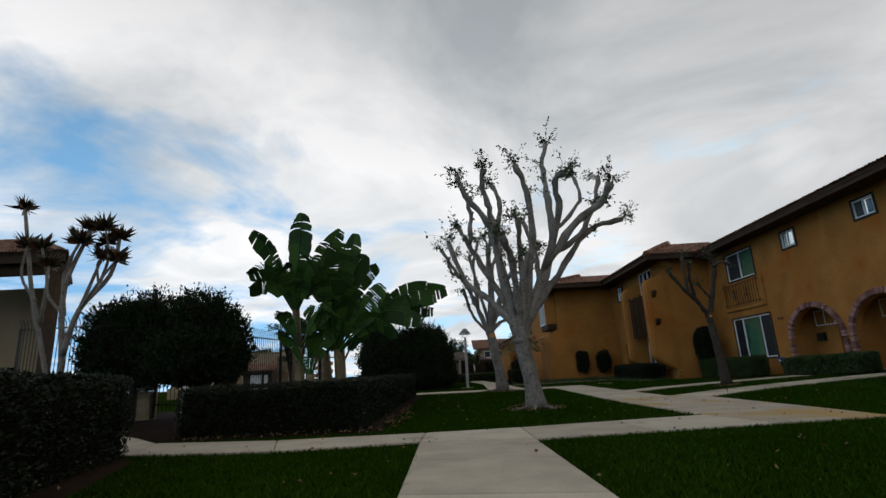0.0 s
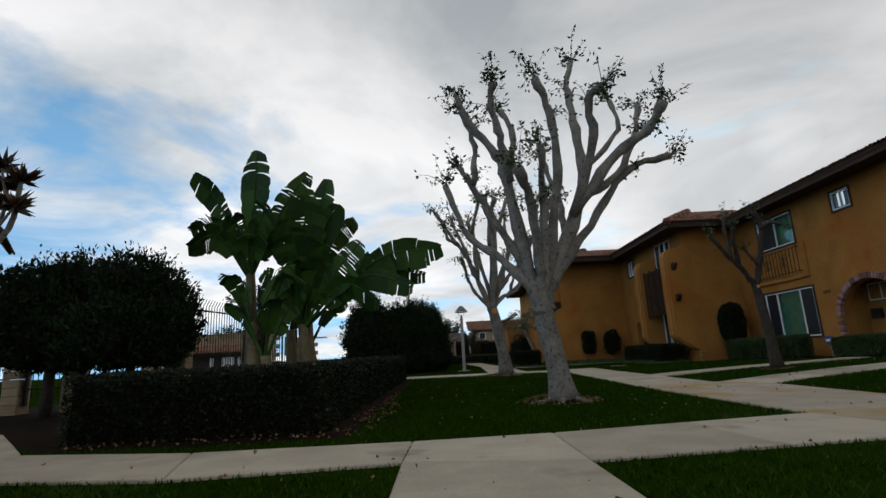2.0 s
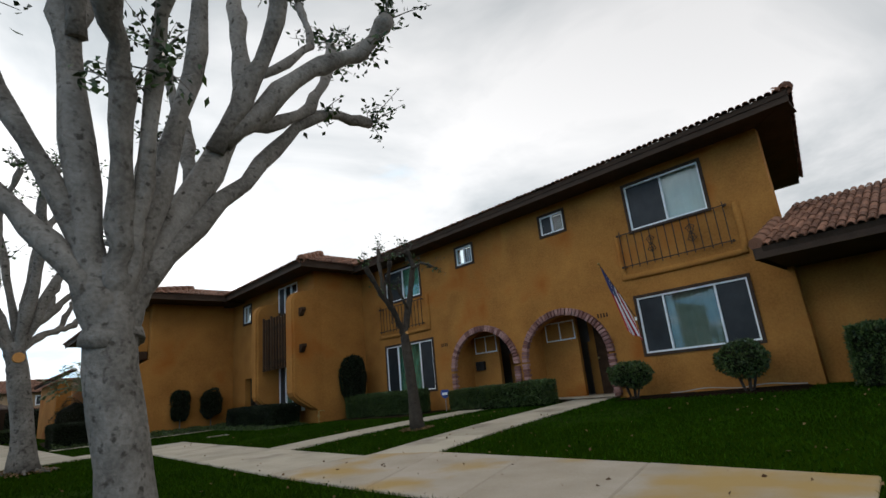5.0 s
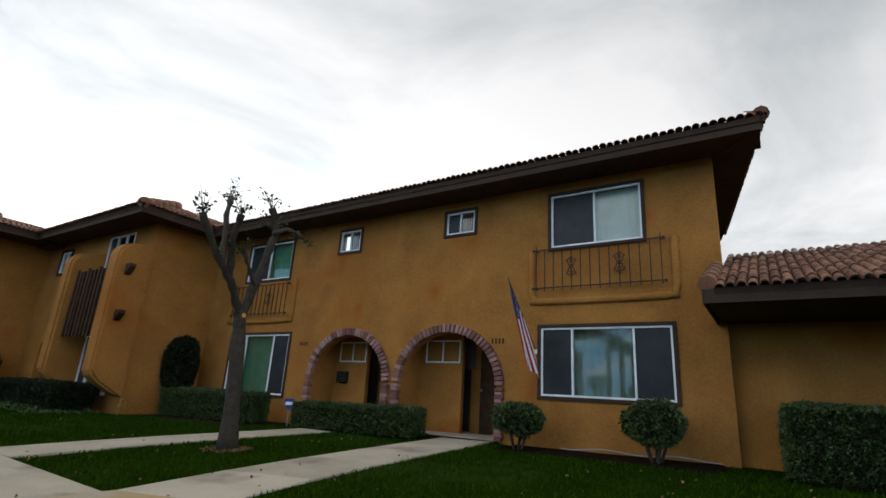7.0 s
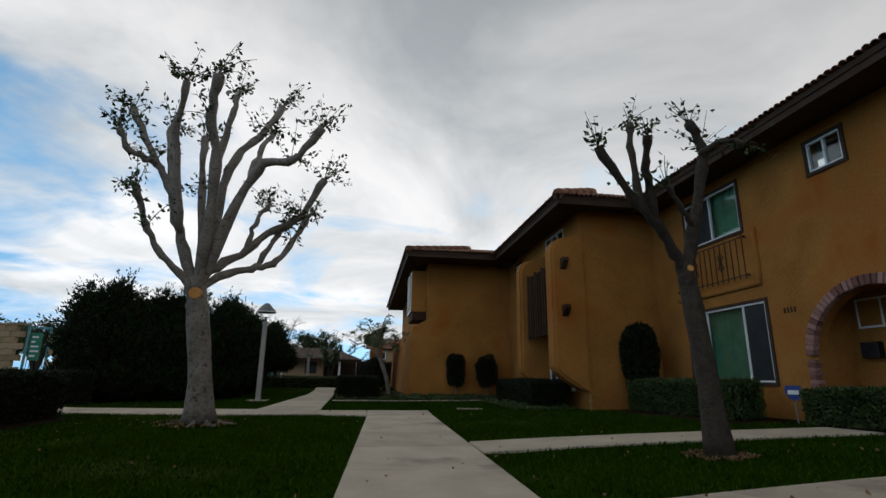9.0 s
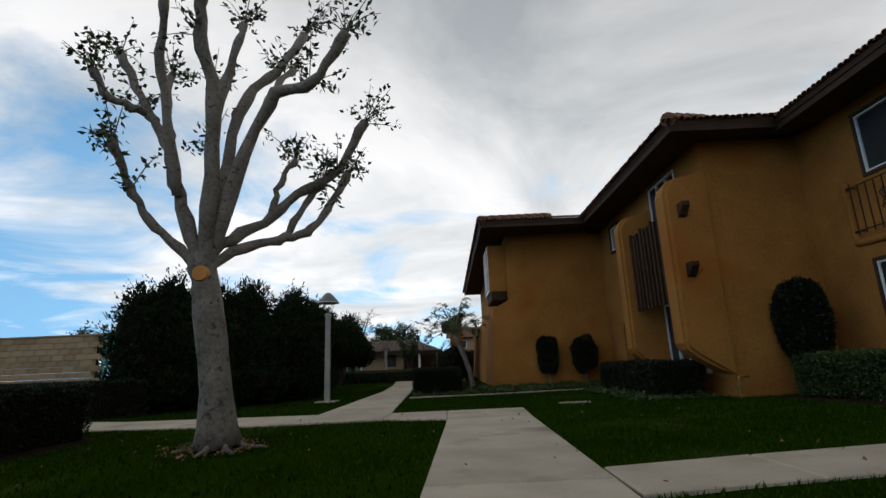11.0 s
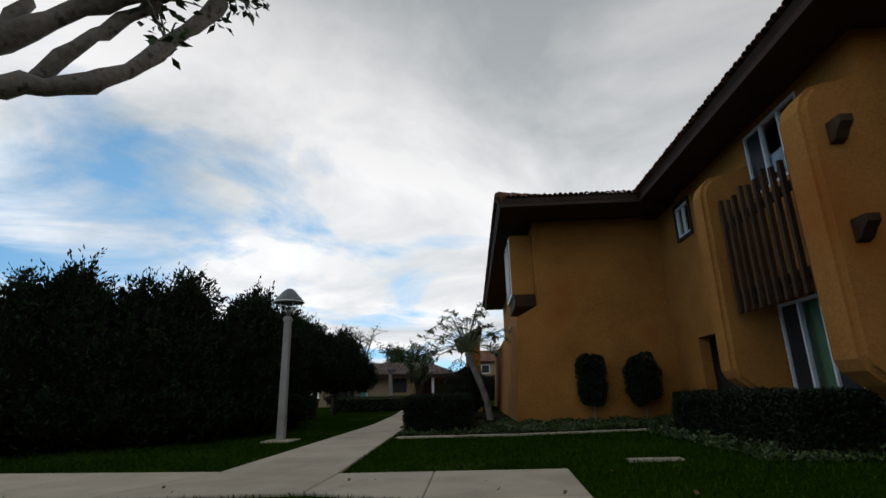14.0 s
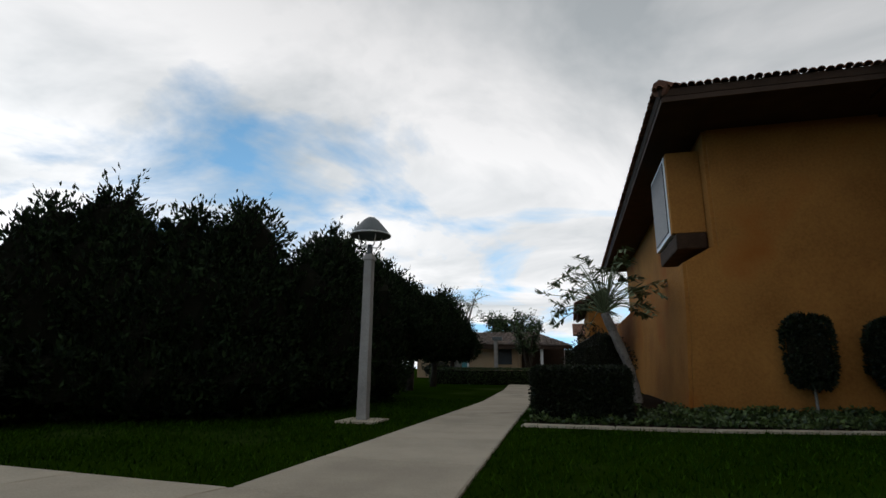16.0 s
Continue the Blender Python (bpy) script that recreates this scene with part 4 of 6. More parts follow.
part("pane", boxed(DX - 0.045, DY + 0.58, 3.06, DX - 0.033, DY + 1.82, 4.32), GLASS_DARK, oriel)
part("bracket", boxed(DX + 0.02, DY + 0.32, 2.70, DX + 0.49, DY + 1.9, 2.975, bevel=0.03), WOOD_DARK, oriel, "dark wooden bracket")
part("soffit", boxed(4.52, 26.18, 4.60, 8.4, 40, 4.64), TRIM, end)
part("fascia", boxed(4.49, 26.14, 4.55, 7.73, 26.18, 4.73, bevel=0.004), TRIM, end)
part("fascia", boxed(4.48, 26.18, 4.55, 4.52, 40, 4.73, bevel=0.004), TRIM, end)
tile_roof(end, [(4.44, 26.10, 4.73), (8.9, 26.10, 4.73), (8.9, 28.6, 5.45), (6.92, 28.6, 5.45)], 3)
tile_roof(end, [(4.44, 40, 4.73), (4.44, 26.10, 4.73), (6.92, 28.6, 5.45), (6.92, 40, 5.45)], 3)
ridge(end, (4.46, 26.12, 4.76), (6.92, 28.6, 5.52))
part("valley_board", boxed(7.745, 26.3, 4.55, 9.6, 28.4, 4.73), TRIM, end)
settle(end, 1.28, (0.42, -3.3, 0.07))


# ---- trees ----
def limb_radii(n, r0, r1):
    return [r0 + (r1 - r0) * k / (n - 1) for k in range(n)]


def pollard(name, label, trunk, trunk_r, limbs, leaf_mat, bark, seed, leaf=0.088, tufts=36, knob=1.3, scars=(), roots=7, slim=0.8, crotch=2.1):
    """A hard-pruned tree: flared trunk, bent limbs that end in knuckles, and sparse tufts of new leaves at their heads."""
    rng, nrg = random.Random(seed), np.random.default_rng(seed)
    tree = thing(name, label, "tree", group="pollarded trees")
    line = smooth_line(trunk, 4)
    n = len(line)
    bm = bmesh.new()
    radii = [trunk_r * (1 + 0.55 * max(0, 1 - k / (n * 0.28)) ** 2 - 0.35 * max(0, (k / (n - 1) - 0.7) / 0.3)) for k in range(n)]
    tube_mesh(bm, line, radii, 16, 0.07, rng=rng)
    base = Vector(trunk[0])
    for k in range(roots):
        a = 2 * math.pi * k / roots + rng.uniform(-0.3, 0.3)
        far = trunk_r * rng.uniform(2.0, 3.4)
        way = Vector((math.cos(a), math.sin(a), 0))
        e = base + way * far
        pts = [base + way * trunk_r * 0.9 + Vector((0, 0, 0.10)), base + way * trunk_r * 1.5 + Vector((0, 0, 0.0)), Vector((e.x, e.y, base.z - 0.02))]
        tube_mesh(bm, smooth_line(pts, 3), limb_radii(7, trunk_r * 0.35, 0.012), 7, 0.15, rng=rng)
    part("trunk", bm, bark, tree)
    tips = []
    for pts, r0, r1 in limbs:
        bm = bmesh.new()
        if pts[0][2] < crotch:
            # a main limb rises out of the trunk itself
            axis = min(line, key=lambda q: abs(q.z - (pts[0][2] - 0.45)))
            pts = [tuple(axis.lerp(Vector((pts[0][0], pts[0][1], axis.z)), 0.35))] + list(pts)
        r0, r1 = r0 * slim, r1 * slim
        ln = smooth_line(pts, 5)
        # small kinks from old pruning
        ln = [p + Vector((rng.uniform(-1, 1), rng.uniform(-1, 1), rng.uniform(-1, 1))) * (0.022 if 0 < i < len(ln) - 1 else 0) for i, p in enumerate(ln)]
        rr = limb_radii(len(ln), r0, r1)
        rr = [r * (1 + 0.16 * math.sin(i * 1.7 + len(ln))) for i, r in enumerate(rr)]
        rr[-1], rr[-2] = r1 * knob, r1 * (knob + 0.12)
        tube_mesh(bm, ln, rr, 10, 0.12, rng=rng)
        part("limb", bm, bark, tree)
        tips.append((ln[-1], (ln[-1] - ln[-3]).normalized(), r1))
        if len(pts) > 3:
            tips.append((ln[-6], Vector((rng.uniform(-1, 1), rng.uniform(-1, 1), 0.6)).normalized(), r1 * 0.5))
    cs, ws = [], []
    twigs = bmesh.new()
    for p, w, r in tips:
        shoots = 9 if r > 0.03 else 4
        for k in range(shoots):
            d = (w * 0.4 + Vector((rng.uniform(-1, 1), rng.uniform(-1, 1), rng.uniform(-0.3, 1.0))) * 0.9).normalized()
            ln = rng.uniform(0.14, 0.62)
            q = [p + w * -0.02, p + d * ln * 0.5 + Vector((0, 0, 0.03)), p + d * ln + Vector((0, 0, rng.uniform(-0.1, 0.06)))]
            q = smooth_line(q, 3)
            tube_mesh(twigs, q, limb_radii(len(q), 0.008, 0.003), 4, cap=False)
            for _ in range(tufts // 3):
                s = rng.uniform(0.25, 1.0)
                c = q[0].lerp(q[-1], s) + Vector((rng.gauss(0, 0.045), rng.gauss(0, 0.045), rng.gauss(0, 0.045)))
                cs.append(c)
                ws.append((d * 0.5 + Vector((rng.gauss(0, 1), rng.gauss(0, 1), rng.gauss(-0.25, 0.8))))[:])
    tagged(part("twig_growth", twigs, bark, tree), kind="stuff")
    crown = leaves("crown", cs, ws, leaf, leaf * 0.52, leaf_mat, tree, nrg, "sparse tufts of new green leaves")
    for p, n_, r in scars:
        bm = bmesh.new()
        m = Matrix.Translation(p) @ Vector(n_).to_track_quat("Z", "Y").to_matrix().to_4x4()
        bmesh.ops.create_cone(bm, cap_ends=True, segments=18, radius1=r, radius2=r * 0.92, depth=0.05, matrix=m)
        part("pruning_scar", bm, CUT_WOOD, tree, "fresh orange pruning cut")
    return tree


T1 = [
    ([(1.34, 11.35, 1.80), (0.83, 11.60, 2.42), (0.42, 11.90, 2.85), (0.06, 12.15, 3.9)], 0.12, 0.055),
    ([(1.38, 11.35, 1.95), (0.87, 11.55, 3.01), (0.47, 11.75, 3.85), (0.32, 11.95, 4.19)], 0.12, 0.05),
    ([(1.42, 11.35, 1.80), (1.14, 11.42, 3.52), (0.98, 11.50, 4.19), (0.59, 11.58, 4.81), (0.33, 11.65, 5.48)], 0.17, 0.05),
    ([(1.17, 11.35, 3.63), (1.01, 11.15, 4.39), (0.88, 10.95, 4.85), (0.90, 10.75, 5.20)], 0.10, 0.065),
    ([(1.15, 11.35, 3.70), (1.35, 11.75, 4.69), (1.20, 12.15, 5.37)], 0.09, 0.055),
    ([(0.55, 11.62, 3.70), (0.62, 11.75, 4.5), (0.42, 11.85, 5.25)], 0.075, 0.05),
    ([(1.52, 11.25, 2.0), (1.41, 10.90, 3.02), (1.15, 10.45, 3.54)], 0.12, 0.085),
    ([(1.61, 11.25, 2.0), (1.60, 10.85, 3.25), (1.51, 10.35, 3.87)], 0.10, 0.06),
    ([(1.64, 11.35, 1.9), (1.93, 11.22, 3.51), (1.89, 11.08, 4.73), (1.66, 10.95, 5.35)], 0.13, 0.07),
    ([(1.70, 11.45, 1.85), (2.47, 11.58, 3.57), (2.53, 11.80, 4.73), (2.53, 12.02, 5.76), (2.74, 12.25, 6.45)], 0.18, 0.05),
    ([(2.20, 11.40, 3.0), (2.58, 11.12, 4.11), (2.52, 10.88, 4.85), (2.72, 10.65, 4.97)], 0.11, 0.075),
    ([(2.26, 11.40, 3.1), (3.01, 11.18, 3.99), (3.54, 11.02, 4.36), (3.76, 10.85, 4.75)], 0.12, 0.09),
    ([(1.75, 11.40, 1.85), (2.71, 11.58, 3.08), (3.47, 11.82, 3.96), (4.35, 12.05, 4.25)], 0.12, 0.065),
    ([(2.44, 11.50, 3.31), (3.18, 11.68, 3.83), (3.72, 12.02, 4.68), (4.0, 12.35, 5.5)], 0.09, 0.06),
    ([(2.64, 11.45, 3.95), (3.22, 11.55, 4.62), (3.21, 11.75, 5.28)], 0.06, 0.045),
    ([(2.1, 11.7, 2.8), (2.15, 12.1, 3.6), (1.95, 12.3, 4.4)], 0.08, 0.055),
    ([(1.65, 11.5, 1.95), (1.8, 12.1, 2.7), (1.97, 12.6, 3.3), (2.2, 13.1, 3.75), (2.5, 13.5, 4.0)], 0.15, 0.09),
]
ficus_near = pollard("tree", "pollarded pale grey ficus with bare knuckled limbs on the lawn", [(1.72, 11.35, 0.0), (1.66, 11.35, 0.6), (1.55, 11.35, 1.2), (1.50, 11.35, 1.95)], 0.168, T1, LEAF_FICUS, BARK, 11, slim=0.80)
settle(ficus_near, 1.0, (0.06, -0.95, height(1.75, 10.5) - 0.02))
T2 = [
    ([(1.27, 17.50, 1.82), (0.92, 17.33, 2.21), (0.72, 17.17, 2.59), (0.60, 17.00, 3.07)], 0.075, 0.05),
    ([(1.30, 17.50, 1.85), (1.00, 17.60, 2.65), (0.74, 17.70, 3.34), (0.39, 17.80, 3.87), (-0.05, 17.90, 4.70)], 0.12, 0.055),
    ([(0.55, 17.60, 3.65), (0.28, 17.35, 3.75), (0.15, 17.20, 4.01)], 0.07, 0.05),
    ([(0.88, 17.60, 3.1), (0.59, 17.90, 3.89), (0.40, 18.30, 4.60)], 0.07, 0.05),
    ([(1.03, 17.50, 2.6), (0.95, 17.15, 3.90), (1.11, 16.80, 4.60)], 0.08, 0.05),
    ([(1.41, 17.60, 1.85), (1.10, 18.00, 3.38), (0.90, 18.40, 4.5)], 0.10, 0.06),
    ([(1.42, 17.45, 1.85), (1.52, 17.23, 3.32), (1.45, 16.97, 4.21), (1.55, 16.70, 4.69)], 0.13, 0.075),
    ([(1.41, 17.50, 3.55), (1.49, 17.75, 4.62), (1.45, 18.00, 5.1)], 0.08, 0.05),
    ([(1.42, 17.55, 1.85), (1.54, 17.80, 3.72), (1.85, 18.10, 4.45), (2.12, 18.40, 5.2)], 0.12, 0.06),
    ([(1.46, 17.50, 2.0), (2.06, 17.30, 3.53), (2.59, 17.10, 3.64), (3.00, 16.90, 4.10)], 0.12, 0.06),
    ([(1.91, 17.40, 3.3), (1.95, 17.9, 4.1), (2.02, 18.30, 4.6)], 0.07, 0.045),
    ([(1.45, 17.55, 1.95), (1.75, 18.15, 2.45), (2.16, 18.4, 2.95), (2.53, 18.6, 3.25), (2.9, 18.7, 4.0)], 0.095, 0.065),
    ([(2.0, 18.24, 2.27), (2.18, 18.48, 2.8), (2.36, 18.6, 3.12)], 0.06, 0.05),
    ([(1.42, 17.5, 1.8), (1.85, 18.1, 2.2), (2.2, 18.38, 2.36), (2.45, 18.68, 2.86), (2.62, 18.88, 3.33)], 0.085, 0.06),
    ([(1.82, 18.2, 2.54), (1.88, 18.3, 3.0), (2.05, 18.4, 3.35)], 0.055, 0.045),
]
ficus_far = pollard("tree", "pollarded grey ficus with an orange pruning cut on its trunk", [(1.63, 17.50, 0.0), (1.56, 17.50, 0.7), (1.46, 17.50, 1.3), (1.37, 17.50, 1.95)], 0.15, T2, LEAF_FICUS, BARK, 12, slim=0.76,
        scars=[((1.41, 17.375, 1.70), (0.1, -1, 0.05), 0.085)])
settle(ficus_far, 1.22, (0.03, -2.2, height(1.95, 19.2) - 0.02))
T3 = [
    ([(8.40, 17.00, 2.65), (8.09, 16.90, 3.14), (7.58, 16.80, 3.66), (7.05, 16.70, 4.35)], 0.13, 0.07),
    ([(7.75, 16.85, 3.5), (7.77, 17.05, 4.45), (7.88, 17.20, 5.05)], 0.075, 0.06),
    ([(7.98, 16.88, 3.25), (7.82, 16.75, 4.05), (7.80, 16.60, 4.55)], 0.09, 0.065),
    ([(8.48, 17.00, 2.65), (8.98, 17.13, 4.15), (9.13, 17.20, 4.75), (8.97, 17.25, 5.2)], 0.14, 0.08),
    ([(8.98, 17.10, 4.55), (9.2, 16.85, 4.7), (9.42, 16.65, 4.55)], 0.06, 0.05),
    ([(8.75, 17.02, 3.25), (8.40, 16.85, 3.50), (8.08, 16.70, 3.82)], 0.06, 0.045),
]
street_tree = pollard("tree", "dark-barked pollarded street tree beside the narrow door path", [(8.67, 17.0, 0.0), (8.59, 17.0, 1.18), (8.51, 17.0, 2.03), (8.44, 17.0, 2.75)], 0.145, T3, LEAF_FICUS, BARK_DARK, 13, leaf=0.11, tufts=14, roots=5, slim=0.78, crotch=2.7,
        scars=[((8.46, 16.91, 2.62), (0, -1, 0.2), 0.05)])
settle(street_tree, 0.84, (1.42, 1.42, height(8.7, 15.7) - 0.03))


# ---- hedges and shrubs ----
def hedge(name, label, corners, z0, z1, leaf_mat, seed, dense=2600, leaf=0.045, round_=0.10, category="hedge", lumps=0.05):
    """A clipped hedge: twig core, inner shade put into its dark colour, with a shell of small leaves over its sides and
    top. corners: its outline on the ground.
    """
    rng = np.random.default_rng(seed)
    h = thing(name, label, category)
    poly = [Vector((x, y, 0)) for x, y in corners]
    n = len(poly)
    area = sum(poly[i].x * poly[(i + 1) % n].y - poly[(i + 1) % n].x * poly[i].y for i in range(n)) / 2
    if area < 0:
        poly.reverse()
    c = sum(poly, Vector()) / n
    ins = []
    for i in range(n):
        e1, e2 = (poly[i] - poly[i - 1]).normalized(), (poly[(i + 1) % n] - poly[i]).normalized()
        n1, n2 = Vector((-e1.y, e1.x, 0)), Vector((-e2.y, e2.x, 0))
        ins.append((n1 + n2).normalized())
    bm = bmesh.new()
    lo = [bm.verts.new((p.x + k.x * 0.07, p.y + k.y * 0.07, height(p.x, p.y) + z0 - 0.03)) for p, k in zip(poly, ins)]
    hi = [bm.verts.new((p.x + k.x * 0.10, p.y + k.y * 0.10, height(p.x, p.y) + z1 - 0.09)) for p, k in zip(poly, ins)]
    for i in range(n):
        bm.faces.new((lo[i], lo[(i + 1) % n], hi[(i + 1) % n], hi[i]))
    bm.faces.new(hi)
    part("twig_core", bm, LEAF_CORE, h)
    cs, ws = [], []
    for i in range(n):
        a, b = poly[i], poly[(i + 1) % n]
        ln = (b - a).length
        out = Vector(((b - a).y, -(b - a).x, 0)).normalized()
        m = int(ln * (z1 - z0) * dense)
        s, t = rng.random(m), rng.random(m) ** 0.9
        for u, v in zip(s, t):
            p = a.lerp(b, u)
            z = z0 + (z1 - z0) * v
            edge = max(0.0, (z - (z1 - round_)) / round_)
            lump = lumps * noise.noise((p.x * 1.7, p.y * 1.7, z * 1.7 + seed))
            d = -round_ * 0.7 * edge ** 2 + lump + rng.normal(0, 0.02)
            cs.append((p.x + out.x * d, p.y + out.y * d, height(p.x, p.y) + z))
            ws.append((out.x + rng.normal(0, 0.8), out.y + rng.normal(0, 0.8), 0.3 + rng.normal(0, 0.7)))
    xs_, ys_ = [p.x for p in poly], [p.y for p in poly]
    m = int((max(xs_) - min(xs_)) * (max(ys_) - min(ys_)) * dense * 0.8)
    pl = [(p.x, p.y) for p in poly]
    for u, v in zip(rng.uniform(min(xs_), max(xs_), m), rng.uniform(min(ys_), max(ys_), m)):
        if inside(u, v, pl):
            cs.append((u, v, height(u, v) + z1 - 0.03 + lumps * noise.noise((u * 1.7, v * 1.7, seed)) + rng.normal(0, 0.018)))
            ws.append((rng.normal(0, 0.7), rng.normal(0, 0.7), 0.8))
    leaves("foliage", cs, ws, leaf, leaf * 0.6, leaf_mat, h, rng)
    return h


def ball_bush(name, label, x, y, z0, z1, r, leaf_mat, seed, n=2600, leaf=0.05, stems=0, category="shrub", squash=1.0, lumpy=0.28):
    """A clipped round or columnar bush; with bare stems below where they show."""
    rng, rr = np.random.default_rng(seed), random.Random(seed)
    b = thing(name, label, category)
    g = height(x, y)
    cz, hz = g + (z0 + z1) / 2, (z1 - z0) / 2
    bm = bmesh.new()
    bmesh.ops.create_icosphere(bm, subdivisions=2, radius=1)
    for v in bm.verts:
        k = 0.86 + lumpy * 0.5 * noise.noise(v.co * 1.6 + Vector((seed, 0, 0)))
        q = Vector([math.copysign(abs(t) ** squash, t) for t in v.co])
        v.co = Vector((x + q.x * r * k, y + q.y * r * k, cz + q.z * hz * k))
    # solid core, coloured as the shaded inside of the bush
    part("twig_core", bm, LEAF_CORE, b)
    d = rng.normal(size=(n, 3))
    d /= np.linalg.norm(d, axis=1, keepdims=True)
    cs, ws = [], []
    for v in d:
        k = 0.95 + lumpy * noise.noise(Vector(v) * 1.9 + Vector((seed, 3, 0))) + rng.normal(0, 0.035)
        q = np.sign(v) * np.abs(v) ** squash
        cs.append((x + q[0] * r * k, y + q[1] * r * k, cz + q[2] * hz * k))
        ws.append((v[0] + rng.normal(0, 0.7), v[1] + rng.normal(0, 0.7), v[2] + 0.2 + rng.normal(0, 0.7)))
    leaves("foliage", cs, ws, leaf, leaf * 0.55, leaf_mat, b, rng)
    for k in range(max(stems, 1)):
        a = 2 * math.pi * k / max(stems, 1)
        bm = bmesh.new()
        foot = (0.05 if stems > 1 else 0.0)
        tube_mesh(bm, smooth_line([(x + math.cos(a) * foot, y + math.sin(a) * foot, g - 0.03), (x + math.cos(a) * r * 0.25 * (stems > 1), y + math.sin(a) * r * 0.3 * (stems > 1), g + z0 * 0.6 + 0.05), (x + math.cos(a) * r * 0.5 * (stems > 1), y + math.sin(a) * r * 0.5 * (stems > 1), cz)], 3), [0.024] * 7, 6)
        part("stem", bm, BARK_DARK if stems > 1 else BARK, b)
    return b


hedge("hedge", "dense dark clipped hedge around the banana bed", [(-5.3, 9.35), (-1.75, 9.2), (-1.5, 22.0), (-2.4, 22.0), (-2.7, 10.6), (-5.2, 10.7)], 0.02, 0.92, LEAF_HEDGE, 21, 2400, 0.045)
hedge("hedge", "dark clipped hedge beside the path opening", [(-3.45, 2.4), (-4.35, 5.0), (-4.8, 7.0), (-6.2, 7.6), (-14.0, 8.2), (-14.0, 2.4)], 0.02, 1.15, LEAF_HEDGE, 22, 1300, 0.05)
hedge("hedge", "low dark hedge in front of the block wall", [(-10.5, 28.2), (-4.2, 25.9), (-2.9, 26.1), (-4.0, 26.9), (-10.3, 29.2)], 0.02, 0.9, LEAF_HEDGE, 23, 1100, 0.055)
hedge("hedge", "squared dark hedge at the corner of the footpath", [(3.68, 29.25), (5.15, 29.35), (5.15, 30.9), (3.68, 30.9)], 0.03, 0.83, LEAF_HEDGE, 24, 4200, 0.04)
hedge("hedge", "bright clipped hedge below the front window", [(11.7, 19.3), (12.35, 19.3), (12.35, 23.0), (11.5, 23.0), (11.5, 21.8)], 0.05, 0.78, LEAF_BRIGHT, 25, 3600, 0.045)
hedge("hedge", "low hedge between the two brick arches", [(12.1, 14.6), (12.75, 14.6), (12.75, 18.1), (12.1, 18.1)], 0.05, 0.62, LEAF_BRIGHT, 26, 3600, 0.05)
hedge("hedge", "dark hedge under the slatted balcony", [(9.33, 24.4), (10.35, 24.4), (10.42, 29.0), (9.52, 29.0)], 0.0, 0.77, LEAF_HEDGE, 27, 3000, 0.05, lumps=0.1)
hedge("hedge", "tall clipped green hedge along the low wing", [(11.7, 4.0), (12.9, 4.0), (12.9, 8.0), (12.0, 8.0)], 0.05, 1.0, LEAF_BRIGHT, 28, 3000, 0.05, lumps=0.1)
hedge("hedge", "low yellow-green border before the bungalow", [(-1.7, 42.9), (4.4, 42.3), (4.4, 43.4), (-1.7, 44.1)], 0.0, 0.64, LEAF_BRIGHT, 29, 700, 0.07)
ball_bush("shrub", "round clipped shrub on bare stems by the arch", 12.3, 12.2, 0.28, 0.84, 0.46, LEAF_BRIGHT, 31, 3600, 0.06, stems=5)
ball_bush("shrub", "round clipped shrub on bare stems under the window", 12.35, 9.8, 0.3, 0.98, 0.48, LEAF_BRIGHT, 32, 3600, 0.06, stems=5)
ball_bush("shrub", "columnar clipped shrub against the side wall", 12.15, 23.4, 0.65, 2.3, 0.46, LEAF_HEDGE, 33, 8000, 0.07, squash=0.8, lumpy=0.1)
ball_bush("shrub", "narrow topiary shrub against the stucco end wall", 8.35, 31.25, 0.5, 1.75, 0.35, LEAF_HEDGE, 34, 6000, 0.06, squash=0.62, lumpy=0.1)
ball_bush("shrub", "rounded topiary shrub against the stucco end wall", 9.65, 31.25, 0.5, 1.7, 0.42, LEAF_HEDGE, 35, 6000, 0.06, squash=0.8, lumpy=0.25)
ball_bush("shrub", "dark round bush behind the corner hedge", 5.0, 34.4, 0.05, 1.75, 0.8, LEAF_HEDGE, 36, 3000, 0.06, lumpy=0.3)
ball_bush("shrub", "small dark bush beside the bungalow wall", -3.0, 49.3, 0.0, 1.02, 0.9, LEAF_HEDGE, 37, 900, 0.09)


